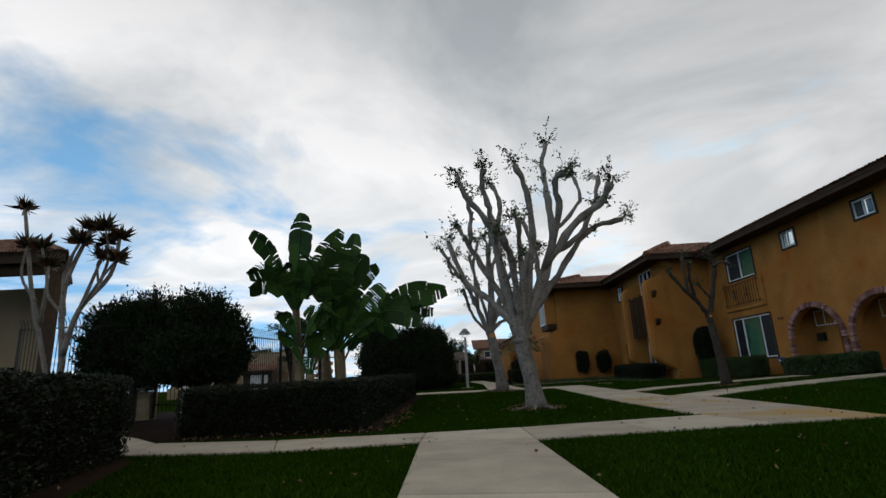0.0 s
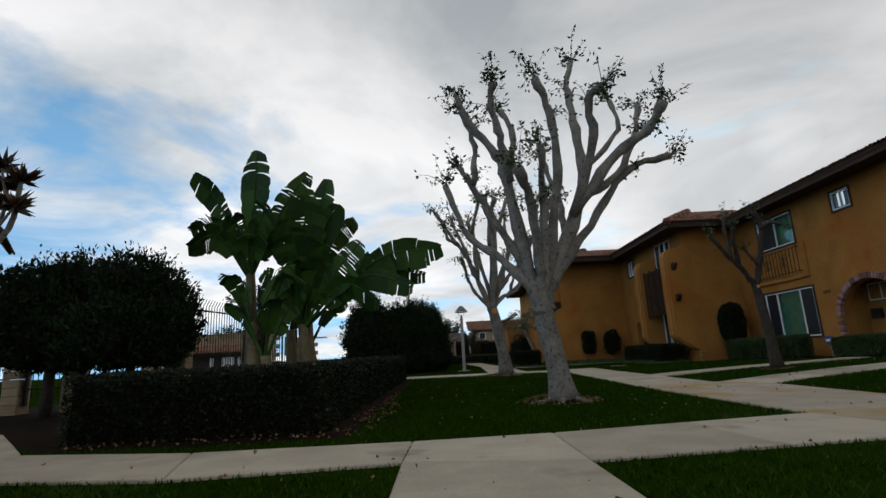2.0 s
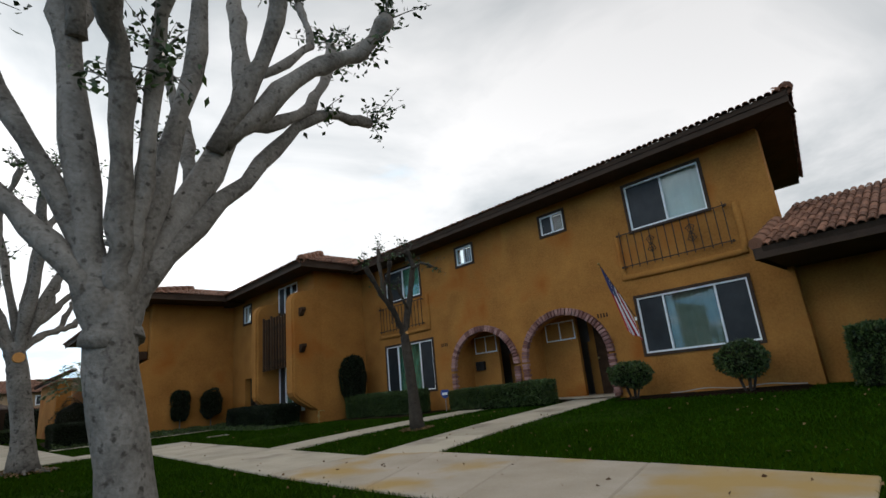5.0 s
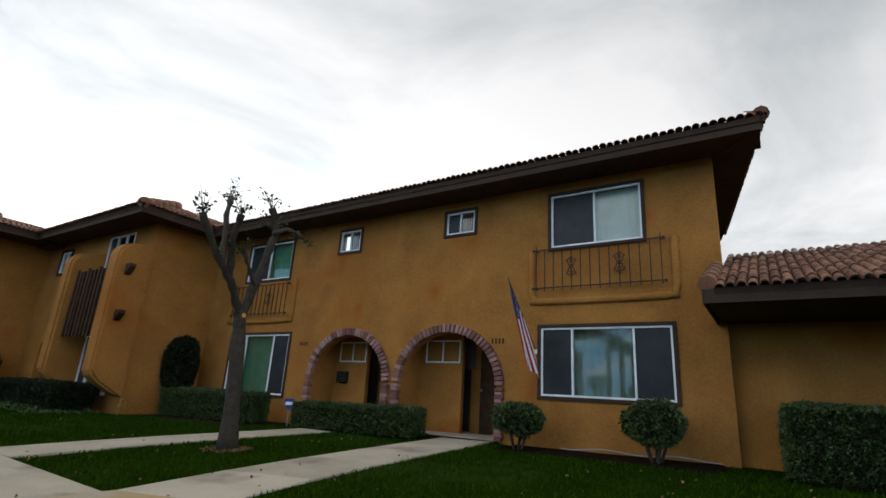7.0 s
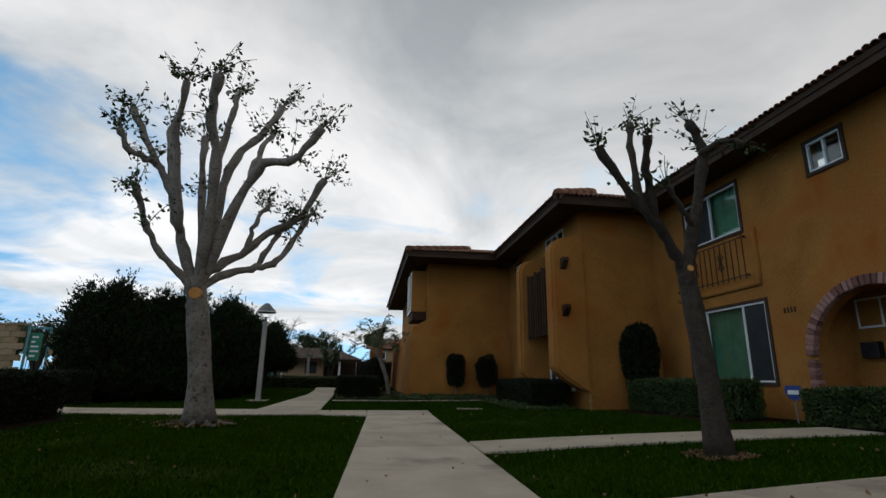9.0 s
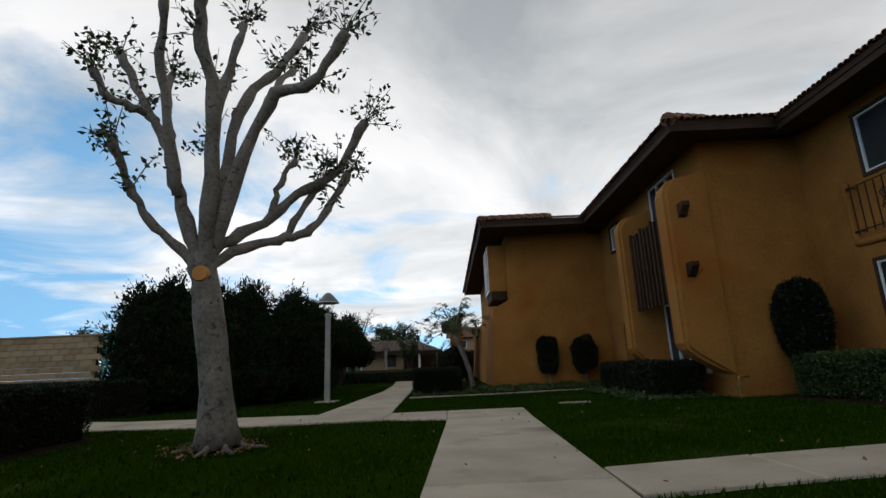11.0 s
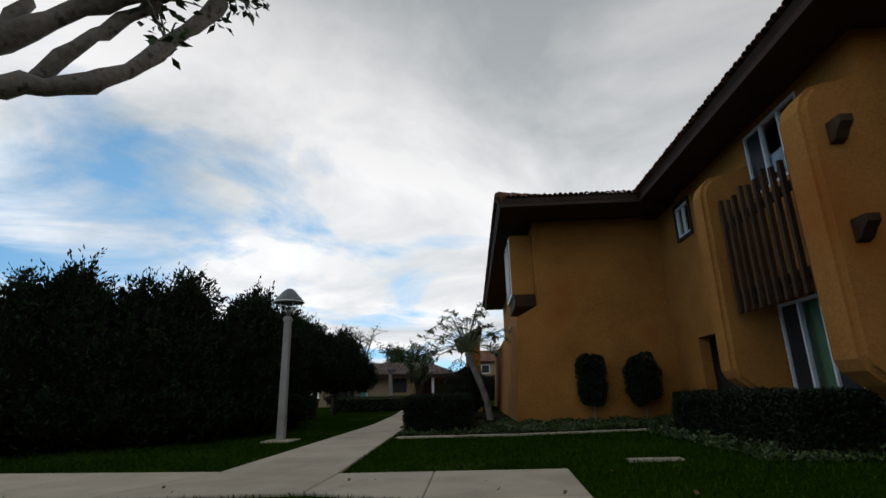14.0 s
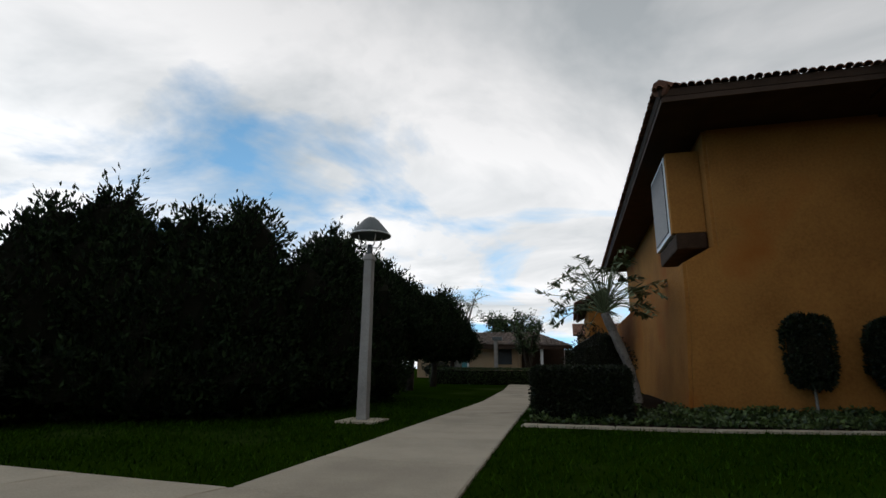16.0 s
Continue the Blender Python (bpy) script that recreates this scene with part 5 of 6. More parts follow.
def juniper(name, label, x, y, top, r, seed, n=3400, low=0.1):
    """A dense juniper: rounded overlapping masses on a short trunk, their outline broken by many short upright sprays."""
    rng, rr = np.random.default_rng(seed), random.Random(seed)
    t = thing(name, label, "tree", group="juniper row")
    g = height(x, y)
    bm = bmesh.new()
    tube_mesh(bm, [(x, y, g - 0.05), (x + 0.05, y, g + 0.5), (x, y + 0.05, g + top * 0.8)], [0.14, 0.12, 0.03], 8, 0.1)
    part("trunk", bm, BARK_DARK, t)
    masses = []
    for k in range(10):
        a, q = 6.283 * k / 10 + rr.uniform(-0.3, 0.3), rr.uniform(0.35, 0.62) * r
        h = top * rr.uniform(0.66, 0.93)
        mh = (h - low) * rr.uniform(0.36, 0.5)
        masses.append((x + math.cos(a) * q, y + math.sin(a) * q, g + h - mh, r * rr.uniform(0.42, 0.58), mh))
    for k in range(4):
        masses.append((x + rr.uniform(-0.3, 0.3) * r, y + rr.uniform(-0.3, 0.3) * r, g + top * (0.62 + 0.07 * k), r * rr.uniform(0.4, 0.55), top * rr.uniform(0.22, 0.30)))
    masses.append((x, y, g + low + (top * 0.72 - low) / 2, r * 0.72, (top * 0.72 - low) / 2))
    if low < 0.3:
        for k in range(7):
            a = 0.9 * k + rr.uniform(-0.2, 0.2)
            masses.append((x + math.cos(a) * r * 0.55, y + math.sin(a) * r * 0.55, g + 0.55, r * 0.55, 0.62))
    core = bmesh.new()
    for mx, my, mz, mr, mh in masses:
        s = bmesh.ops.create_icosphere(core, subdivisions=2, radius=1)
        for v in s["verts"]:
            k = 0.72 + 0.3 * noise.noise(v.co * 2 + Vector((seed, mx, my)))
            v.co = Vector((mx + v.co.x * mr * k, my + v.co.y * mr * k, mz + v.co.z * mh * k))
    # solid masses behind the sprays, their inner shade put into the colour
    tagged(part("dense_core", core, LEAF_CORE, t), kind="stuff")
    cs, ws = [], []
    for mx, my, mz, mr, mh in masses:
        for _ in range(n // len(masses) // 4):
            # a short spray of scale leaves
            v = rng.normal(size=3)
            v /= np.linalg.norm(v)
            k = (0.84 + 0.25 * noise.noise(Vector(v) * 3 + Vector((seed, mx, my)))) * (1 - 0.25 * rng.random() ** 2)
            p = np.array((mx + v[0] * mr * k, my + v[1] * mr * k, mz + v[2] * mh * k))
            way = np.array((v[0] * 0.7, v[1] * 0.7, 0.75 + 0.5 * max(v[2], 0))) + rng.normal(0, 0.25, 3)
            reach = 0.10 + 0.30 * rng.random() ** 3
            for q in range(8):
                cs.append(p + way * reach * q / 8 + rng.normal(0, 0.035, 3))
                ws.append(way + rng.normal(0, 0.55, 3))
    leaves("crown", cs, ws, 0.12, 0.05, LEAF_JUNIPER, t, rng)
    return t


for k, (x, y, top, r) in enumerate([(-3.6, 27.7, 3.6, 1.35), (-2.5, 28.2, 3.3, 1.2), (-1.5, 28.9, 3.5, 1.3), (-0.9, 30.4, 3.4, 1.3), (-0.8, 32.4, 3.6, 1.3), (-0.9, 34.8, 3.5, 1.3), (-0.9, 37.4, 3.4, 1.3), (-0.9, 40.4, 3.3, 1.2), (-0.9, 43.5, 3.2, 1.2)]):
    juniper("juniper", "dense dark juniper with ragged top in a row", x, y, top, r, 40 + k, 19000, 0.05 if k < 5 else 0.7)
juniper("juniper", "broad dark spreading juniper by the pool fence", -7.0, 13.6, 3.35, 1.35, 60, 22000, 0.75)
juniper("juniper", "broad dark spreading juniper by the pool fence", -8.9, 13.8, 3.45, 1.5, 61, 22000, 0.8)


# ---- banana plants ----
def banana_leaf(bm, foot, tip, droop, wide, rng):
    """A long paddle blade on an arching midrib: two ribbons of strips, most of them joined, some slit by the wind."""
    foot, tip = Vector(foot), Vector(tip)
    mid = foot.lerp(tip, 0.55) + Vector((0, 0, droop))
    line = smooth_line([foot, mid, tip], 14)
    n = len(line)
    tube_mesh(bm, line, limb_radii(n, 0.03, 0.006), 5, cap=False)
    side = (tip - foot).cross(Vector((0, 1, 0.3)))
    side = side.normalized() if side.length > 0.05 else Vector((1, 0, 0))
    turn = rng.uniform(-0.7, 0.7)
    start = int(n * 0.26)
    span = n - 1 - start
    for sgn in (-1, 1):
        bend, hang, last = rng.uniform(0.05, 0.25), 0.0, None
        for i in range(start, n - 1):
            way = (line[i + 1] - line[i]).normalized()
            sd = (Matrix.Rotation(turn, 3, way) @ side) * sgn
            sd = (sd - way * sd.dot(way)).normalized()

            def edge(p, s, cut):
                w = wide * max(0.12, math.sin(math.pi * (0.10 + 0.84 * s))) ** 0.55 * (1 - cut)
                down = Vector((0, 0, -1)) * w * (bend + hang)
                back = way * w * 0.18
                return [p, p + sd * w * 0.55 + down * 0.35 + back * 0.5, p + sd * w + down + back]

            s0, s1 = (i - start) / span, (i + 1 - start) / span
            slit = rng.random() < 0.42
            if slit:
                hang = rng.uniform(0.0, 0.35)
            a = edge(line[i], s0, 0.10 * rng.random() if slit else 0.0)
            b = edge(line[i + 1] - way * (0.012 if slit else 0), s1, 0.12 * rng.random() if slit else 0.0)
            va = last if last and not slit else [bm.verts.new(p) for p in a]
            vb = [bm.verts.new(p) for p in b]
            for k in range(2):
                bm.faces.new((va[k], vb[k], vb[k + 1], va[k + 1])).smooth = True
            last = vb


def banana(x, y, tall, fronds, seed, label, more=9):
    """Leaning stems and a fan of broad leaves; fronds: (tip x, tip y, tip z, droop, half width)."""
    rng = random.Random(seed)
    x += 0.25
    t = thing("banana_plant", label, "banana plant", group="banana clump")
    bm = bmesh.new()
    tube_mesh(bm, smooth_line([(x, y, -0.05), (x + 0.05, y, tall * 0.5), (x, y, tall)], 4), limb_radii(9, 0.13, 0.075), 10, 0.12, rng=rng)
    part("stem", bm, STEM_BANANA, t)
    fronds = [(fx + 0.25, fy, fz, dr, wd * 1.12) for fx, fy, fz, dr, wd in fronds]
    for k in range(more):
        a = 6.283 * k / max(more, 1) + rng.uniform(-0.4, 0.4)
        q = rng.uniform(0.35, 0.75)
        fronds.append((x + math.cos(a) * q, y + math.sin(a) * q, tall + rng.uniform(0.45, 1.1), rng.uniform(0.1, 0.4), rng.uniform(0.16, 0.26)))
    for fx, fy, fz, dr, wd in fronds:
        bm = bmesh.new()
        banana_leaf(bm, (x, y, tall - 0.1), (fx, fy, fz), dr, wd, rng)
        part("leaf", bm, LEAF_BANANA, t)
    settle(t, 1.2, (0.25, -2.44, 0))


banana(-3.75, 12.4, 2.35, [(-3.55, 12.0, 4.45, 0.25, 0.30), (-4.75, 12.2, 4.1, 0.35, 0.26), (-4.9, 12.6, 3.2, 0.5, 0.24), (-4.6, 11.9, 2.75, 0.45, 0.22), (-2.75, 12.3, 4.1, 0.2, 0.22), (-3.2, 11.7, 3.3, 0.4, 0.26)], 71, "tall banana plant with tattered upright leaves behind the hedge")
banana(-2.85, 12.6, 1.9, [(-2.45, 12.5, 4.05, 0.3, 0.24), (-2.2, 12.3, 3.5, 0.35, 0.22), (-2.75, 12.1, 3.75, 0.1, 0.32), (-3.0, 12.0, 3.2, 0.1, 0.34), (-2.0, 12.8, 3.35, 0.3, 0.2), (-3.6, 13.0, 3.3, 0.2, 0.24)], 72, "banana plant with broad upright leaves in the clump")
banana(-2.85, 12.4, 1.45, [(-0.45, 12.3, 2.62, 0.45, 0.24), (-0.75, 12.5, 2.2, 0.5, 0.2), (-0.95, 12.1, 1.95, 0.5, 0.2), (-1.8, 12.0, 2.75, 0.1, 0.26), (-2.4, 12.0, 2.7, 0.1, 0.24), (-1.5, 11.9, 1.7, 0.5, 0.24), (-2.9, 11.8, 2.2, 0.35, 0.24)], 73, "low banana plant with a long leaf arching towards the lawn")
for k, (x, y, s) in enumerate([(-3.6, 12.1, 1.5), (-3.2, 12.9, 1.4), (-2.95, 13.3, 1.2), (-3.3, 11.9, 0.95)]):
    banana(x, y, s, [(x + math.cos(a) * 0.7, y + math.sin(a) * 0.5, s + 0.75 + 0.2 * math.sin(3 * a), 0.25, 0.15) for a in [k + 2.09 * j for j in range(3)]], 80 + k, "young banana sucker at the foot of the clump", 0)


# ---- branching plants with rosettes ----
def rosette_tree(name, label, category, stems, leaf_mat, bark, seed, leaf=0.3, wide=0.05, count=26, group=""):
    """Bare forking stems, each ending in a rosette of strap leaves."""
    rng = random.Random(seed)
    t = thing(name, label, category)
    for pts, r in stems:
        bm = bmesh.new()
        ln = smooth_line(pts, 4)
        tube_mesh(bm, ln, limb_radii(len(ln), r * 0.75, r * 0.42), 8, 0.12, rng=rng)
        part("stem", bm, bark, t)
        p, w = ln[-1], (ln[-1] - ln[-2]).normalized()
        cs, ws = [], []
        for k in range(count):
            a, e = rng.uniform(0, 6.28), rng.uniform(-0.7, 1.5)
            d = Vector((math.cos(a), math.sin(a), e)) + w * 0.5
            cs.append(p[:])
            ws.append(d[:])
        leaves("rosette", cs, ws, leaf, wide, leaf_mat, t, np.random.default_rng(seed + len(cs)))
    return t


PX = -0.55
PL = (-8.6, 12.2, 0.0)
PLUM = [
    ([PL, (-8.7, 12.2, 1.6), (-8.7, 12.0, 3.2), (-8.25, 12.0, 4.6)], 0.10), ([(-8.7, 12.2, 1.7), (-8.3, 12.0, 2.7), (-7.75, 12.1, 3.5), (-7.55, 12.0, 4.35)], 0.09),
    ([(-8.7, 12.1, 2.6), (-8.9, 12.2, 3.6), (-8.7, 12.3, 4.45)], 0.06), ([(-8.3, 12.0, 2.7), (-8.2, 12.2, 3.5), (-7.95, 12.2, 4.3)], 0.06),
    ([PL, (-9.2, 12.3, 1.7), (-9.6, 12.2, 3.2), (-9.9, 12.0, 5.2)], 0.09), ([(-9.4, 12.3, 2.4), (-9.2, 12.1, 3.4), (-9.35, 12.0, 4.2)], 0.06), ([(-7.9, 12.0, 3.3), (-7.7, 11.9, 3.9), (-7.85, 11.9, 4.6)], 0.05),
    ([(-8.7, 12.1, 3.3), (-8.55, 11.9, 3.9), (-8.4, 11.9, 4.25)], 0.05), ([(-8.3, 12.0, 2.7), (-7.9, 11.8, 3.1), (-7.45, 11.8, 3.8)], 0.05), ([(-9.5, 12.2, 3.0), (-9.9, 12.2, 3.6), (-9.8, 12.1, 4.3)], 0.05),
    ([(-8.7, 12.1, 2.6), (-9.0, 11.9, 3.1), (-9.05, 11.9, 3.75)], 0.05), ([(-8.0, 12.1, 3.3), (-8.15, 12.2, 3.8), (-8.05, 12.2, 3.95)], 0.04)]
PLUM = [([(x + PX, y, z) for x, y, z in pts], r) for pts, r in PLUM]
plumeria = rosette_tree("plumeria_tree", "bare-branched grey tree with red-tipped leaf rosettes", "tree", PLUM, LEAF_RED, BARK, 91, 0.34, 0.085, 70)
settle(plumeria, 1.12, (0.6, -1.5, 0))


def fan_leaf_tree(x, y, lean, seed):
    """A leaning ringed trunk with long-stalked, deeply fingered leaves."""
    rng = random.Random(seed)
    t = thing("philodendron_tree", "leaning tree philodendron with deeply cut drooping leaves", "tree")
    g = height(x, y)
    head = Vector((x + lean[0], y + lean[1], 1.6))
    bm = bmesh.new()
    ln = smooth_line([(x, y, g - 0.05), (x + lean[0] * 0.25, y, 0.6), head], 5)
    tube_mesh(bm, ln, [0.075 * (1 + 0.12 * (i % 2)) for i in range(len(ln))], 9, 0.12, rng=rng)
    part("trunk", bm, BARK, t)
    for k in range(72):
        a = 6.28 * k / 22 + rng.uniform(-0.2, 0.2)
        e = rng.uniform(-0.1, 1.35)
        far = rng.uniform(0.45, 1.2)
        d = Vector((math.cos(a) * math.cos(e), math.sin(a) * math.cos(e), math.sin(e)))
        tip = head + d * far
        bm = bmesh.new()
        st = smooth_line([head, head + d * far * 0.5 + Vector((0, 0, 0.1)), tip], 3)
        tube_mesh(bm, st, limb_radii(len(st), 0.011, 0.006), 5, cap=False)
        way = (Vector((d.x, d.y, 0)).normalized() + Vector((0, 0, rng.uniform(-0.9, 0.6)))).normalized()
        side = way.cross(Vector((0, 0, 1))).normalized()
        for j in range(9):
            s = j / 8
            base = tip + way * (0.30 * s)
            for sg in (-1, 1):
                fl = 0.21 * math.sin(math.pi * (0.22 + 0.7 * s)) * rng.uniform(0.8, 1.15)
                q = (side * sg + way * 0.55 + Vector((0, 0, rng.uniform(-0.7, 0.5)))).normalized()
                u = q.cross(Vector((0, 0, 1))).normalized() * 0.019
                v = [bm.verts.new(base - u), bm.verts.new(base + u), bm.verts.new(base + q * fl * 0.6 + u * 0.9), bm.verts.new(base + q * fl), bm.verts.new(base + q * fl * 0.6 - u * 0.9)]
                bm.faces.new(v)
        part("leaf", bm, LEAF_SILVER, t)
    return t


settle(fan_leaf_tree(0, 0, (-0.5, -0.1), 95), 1.28, (5.75, 33.5, height(5.75, 33.5)))


def open_tree(name, label, x, y, tall, spread, seed, leaf_mat, bark, n=1400, forks=6, leaf=0.08, g=None):
    """A forking tree with a thin, see-through crown."""
    rng, nrg = random.Random(seed), np.random.default_rng(seed)
    t = thing(name, label, "tree")
    g = height(x, y) if g is None else g
    tips = []
    for k in range(forks):
        a = 6.28 * k / forks + rng.uniform(-0.3, 0.3)
        bm = bmesh.new()
        q = rng.uniform(0.5, 1.0) * spread
        pts = [(x, y, g - 0.05), (x + math.cos(a) * q * 0.25, y + math.sin(a) * q * 0.25, g + tall * 0.42), (x + math.cos(a) * q * 0.65, y + math.sin(a) * q * 0.65, g + tall * 0.75), (x + math.cos(a) * q, y + math.sin(a) * q, g + tall * rng.uniform(0.86, 1.0))]
        ln = smooth_line(pts, 4)
        tube_mesh(bm, ln, limb_radii(len(ln), 0.03 * tall, 0.005 * tall), 6, 0.15, rng=rng)
        for _ in range(10):
            i = rng.randrange(5, len(ln))
            e = ln[i] + Vector((rng.gauss(0, 0.28), rng.gauss(0, 0.28), rng.uniform(0.0, 0.35))) * spread * 0.8
            tube_mesh(bm, [ln[i], ln[i].lerp(e, 0.5) + Vector((0, 0, 0.05)), e], [0.008 * tall, 0.005 * tall, 0.002 * tall], 4, cap=False)
            tips.append((ln[i], e))
        part("limb", bm, bark, t)
    cs, ws = [], []
    for _ in range(n):
        a, b = rng.choice(tips)
        p = a.lerp(b, rng.uniform(0.3, 1.1)) + Vector((rng.gauss(0, 0.07), rng.gauss(0, 0.07), rng.gauss(0, 0.07))) * spread
        cs.append(p[:])
        ws.append((rng.gauss(0, 1), rng.gauss(0, 1), rng.gauss(0.2, 0.8)))
    leaves("crown", cs, ws, leaf, leaf * 0.45, leaf_mat, t, nrg)
    return t


open_tree("tree", "small grey open-crowned tree in front of the bungalow", -1.15, 46.1, 4.2, 1.5, 101, LEAF_SILVER, BARK, 1300, 6, 0.10)
open_tree("tree", "dark leafy tree beyond the bungalow", 0.3, 57.6, 4.1, 2.2, 102, LEAF_FICUS, BARK_DARK, 5200, 7, 0.20)
open_tree("tree", "dark leafy tree at the end of the path", 2.4, 44.9, 2.6, 0.9, 103, LEAF_FICUS, BARK_DARK, 2200, 6, 0.12)
open_tree("tree", "thin dark leafy bush behind the iron fence", -5.05, 16.2, 3.0, 0.6, 104, LEAF_FICUS, BARK_DARK, 2600, 6, 0.09)


# ---- lamps along the path ----
def lamp_post(x, y, label):
    """A square painted post, a neck, a wire cradle and a broad conical hood."""
    t = thing("lamp_post", label, "lamp post", group="path lamps")
    g = height(x, y)
    part("pad", boxed(x - 0.24, y - 0.24, g - 0.06, x + 0.24, y + 0.24, g + 0.012, bevel=0.008), CONCRETE, t, "concrete footing pad")
    bm = bmesh.new()
    add_box(bm, x - 0.06, y - 0.06, g, x + 0.06, y + 0.06, g + 1.98, bevel=0.008)
    for v in bm.verts:
        k = 1 - 0.16 * (v.co.z - g) / 1.98
        v.co.x, v.co.y = x + (v.co.x - x) * k, y + (v.co.y - y) * k
    part("post", bm, POST_PAINT, t)
    part("collar", boxed(x - 0.065, y - 0.065, g + 1.90, x + 0.065, y + 0.065, g + 1.955, bevel=0.008), POST_PAINT, t)
    bm = bmesh.new()
    tube_mesh(bm, [(x, y, g + 1.96), (x, y, g + 2.1)], [0.035, 0.035], 10)
    part("neck", bm, LAMP_CAP, t, "dark metal neck")
    for k in range(4):
        a = math.pi / 4 + math.pi / 2 * k
        c, s = math.cos(a), math.sin(a)
        bm = bmesh.new()
        ln = smooth_line([(x + c * 0.03, y + s * 0.03, g + 2.07), (x + c * 0.11, y + s * 0.11, g + 2.08), (x + c * 0.145, y + s * 0.145, g + 2.15), (x + c * 0.165, y + s * 0.165, g + 2.24)], 3)
        tube_mesh(bm, ln, [0.008] * len(ln), 5)
        part("cradle_wire", bm, WHITE, t)
    bm = bmesh.new()
    rings = []
    for r, z in ((0.0, 2.2), (0.245, 2.21), (0.25, 2.235), (0.225, 2.27), (0.10, 2.415), (0.05, 2.455), (0.0, 2.465)):
        rings.append([bm.verts.new((x + r * math.cos(2 * math.pi * k / 24), y + r * math.sin(2 * math.pi * k / 24), g + z)) for k in range(24)] if r else [bm.verts.new((x, y, g + z))])
    for a, b in zip(rings, rings[1:]):
        for k in range(24):
            q = [a[k % len(a)], a[(k + 1) % len(a)], b[(k + 1) % len(b)], b[k % len(b)]]
            bm.faces.new(list(dict.fromkeys(q)))
    bmesh.ops.recalc_face_normals(bm, faces=bm.faces)
    part("hood", bm, LAMP_CAP, t, "grey conical metal hood")
    bm = bmesh.new()
    ring = [(x + 0.252 * math.cos(2 * math.pi * k / 24), y + 0.252 * math.sin(2 * math.pi * k / 24), g + 2.222) for k in range(25)]
    tube_mesh(bm, ring, [0.010] * 25, 5, cap=False)
    part("rim", bm, WHITE, t, "pale hood rim")
    return t


settle(lamp_post(0, 0, "tall grey path lamp with a conical hood"), 1.35, (1.08, 28.75, height(1.08, 28.75)))
short = thing("garden_lamp", "short grey post lamp before the bungalow", "lamp post")
g = height(1.1, 43.6)
part("post", boxed(1.02, 43.52, g - 0.05, 1.18, 43.68, g + 1.85, bevel=0.01), POST_PAINT, short)
part("cap", boxed(0.96, 43.46, g + 1.85, 1.38, 43.74, g + 2.0, bevel=0.02), LAMP_CAP, short, "dark flat cap")


# ---- pool fence ----
def block_pillar(x, y, top, w=0.4):
    """Split-faced blocks, a course at a time, under a thin cap."""
    t = thing("fence_pillar", "tan concrete block pillar of the iron fence", "pillar", group="fence pillars")
    z, k = -0.05, 0
    while z < top - 0.1:
        h = min(0.2, top - 0.06 - z)
        part("block", boxed(x - w / 2, y - w / 2, z + 0.004, x + w / 2, y + w / 2, z + h - 0.004, bevel=0.012), BLOCK, t)
        z += 0.2
    part("cap", boxed(x - w / 2 - 0.03, y - w / 2 - 0.03, top - 0.06, x + w / 2 + 0.03, y + w / 2 + 0.03, top, bevel=0.015), BLOCK, t)


for x, y, top in ((-10.6, 15.1, 2.45), (-9.2, 15.15, 2.2), (-6.55, 15.0, 2.15), (-5.95, 18.0, 1.95), (-5.3, 21.2, 1.95)):
    block_pillar(x, y, top)

bm = bmesh.new()
tube_mesh(bm, smooth_line([(0, 0, 0), (0, 0, 1.0), (0, 0, 1.98), (0.035, 0, 2.12), (0.11, 0, 2.24)], 3), [0.011] * 12 + [0.002], 4)
PICKET = mesh_of("picket", bm, IRON)


def iron_fence(a, b, base, rise):
    """Round bars bowed outwards to points at the top, two rails, end posts. rise stretches it a little in height."""
    t = thing("iron_fence", "black iron pool fence with outward-curving pointed bars", "fence", group="pool fence")
    a, b = Vector((*a, 0)), Vector((*b, 0))
    way = (b - a).normalized()
    n = int((b - a).length / 0.115)
    for k in range(n + 1):
        p = a.lerp(b, k / n)
        ob = new("picket", PICKET)
        ob.parent = t
        ob.matrix_basis = Matrix.Translation((p.x, p.y, base)) @ Matrix.Rotation(math.atan2(-way.x, way.y) + 0.0, 4, "Z") @ Matrix.Diagonal((1, 1, rise, 1))
    for z in (0.18, 1.96):
        bm = bmesh.new()
        tube_mesh(bm, [a + Vector((0, 0, base + z * rise)), b + Vector((0, 0, base + z * rise))], [0.026, 0.026], 4)
        part("rail", bm, IRON, t)
    for p in (a, b):
        part("post", boxed(p.x - 0.035, p.y - 0.035, base - 0.2, p.x + 0.035, p.y + 0.035, base + 2.0 * rise, bevel=0.006), IRON, t)


iron_fence((-6.5, 15.28), (-6.0, 17.72), 0.42, 1.06)
iron_fence((-5.9, 18.28), (-5.36, 20.92), 0.42, 1.02)
iron_fence((-8.95, 15.1), (-6.8, 15.0), 0.35, 1.0)
iron_fence((-10.35, 15.1), (-9.45, 15.1), 0.5, 1.1)
iron_fence((-13.5, 15.3), (-10.85, 15.1), 0.75, 1.16)


# ---- pool house with a tiled roof, beyond the fence ----
pool_house = thing("pool_house", "open pool pavilion with red clay tile roof on dark posts", "pavilion")
tile_roof(pool_house, [(-15.8, 22.4, 4.85), (-12.6, 17.8, 4.85), (-16.5, 21.5, 6.4), (-16.9, 22.4, 6.4)], 4, near=False)
tile_roof(pool_house, [(-12.6, 17.8, 4.85), (-21, 17.8, 4.85), (-21, 21.5, 6.4), (-16.5, 21.5, 6.4)], 4, near=False)
part("fascia", boxed(-21, 17.85, 4.55, -12.69, 17.93, 4.84), TRIM, pool_house)
part("soffit", boxed(-21, 17.94, 4.6, -12.9, 18.5, 4.64), TRIM, pool_house)
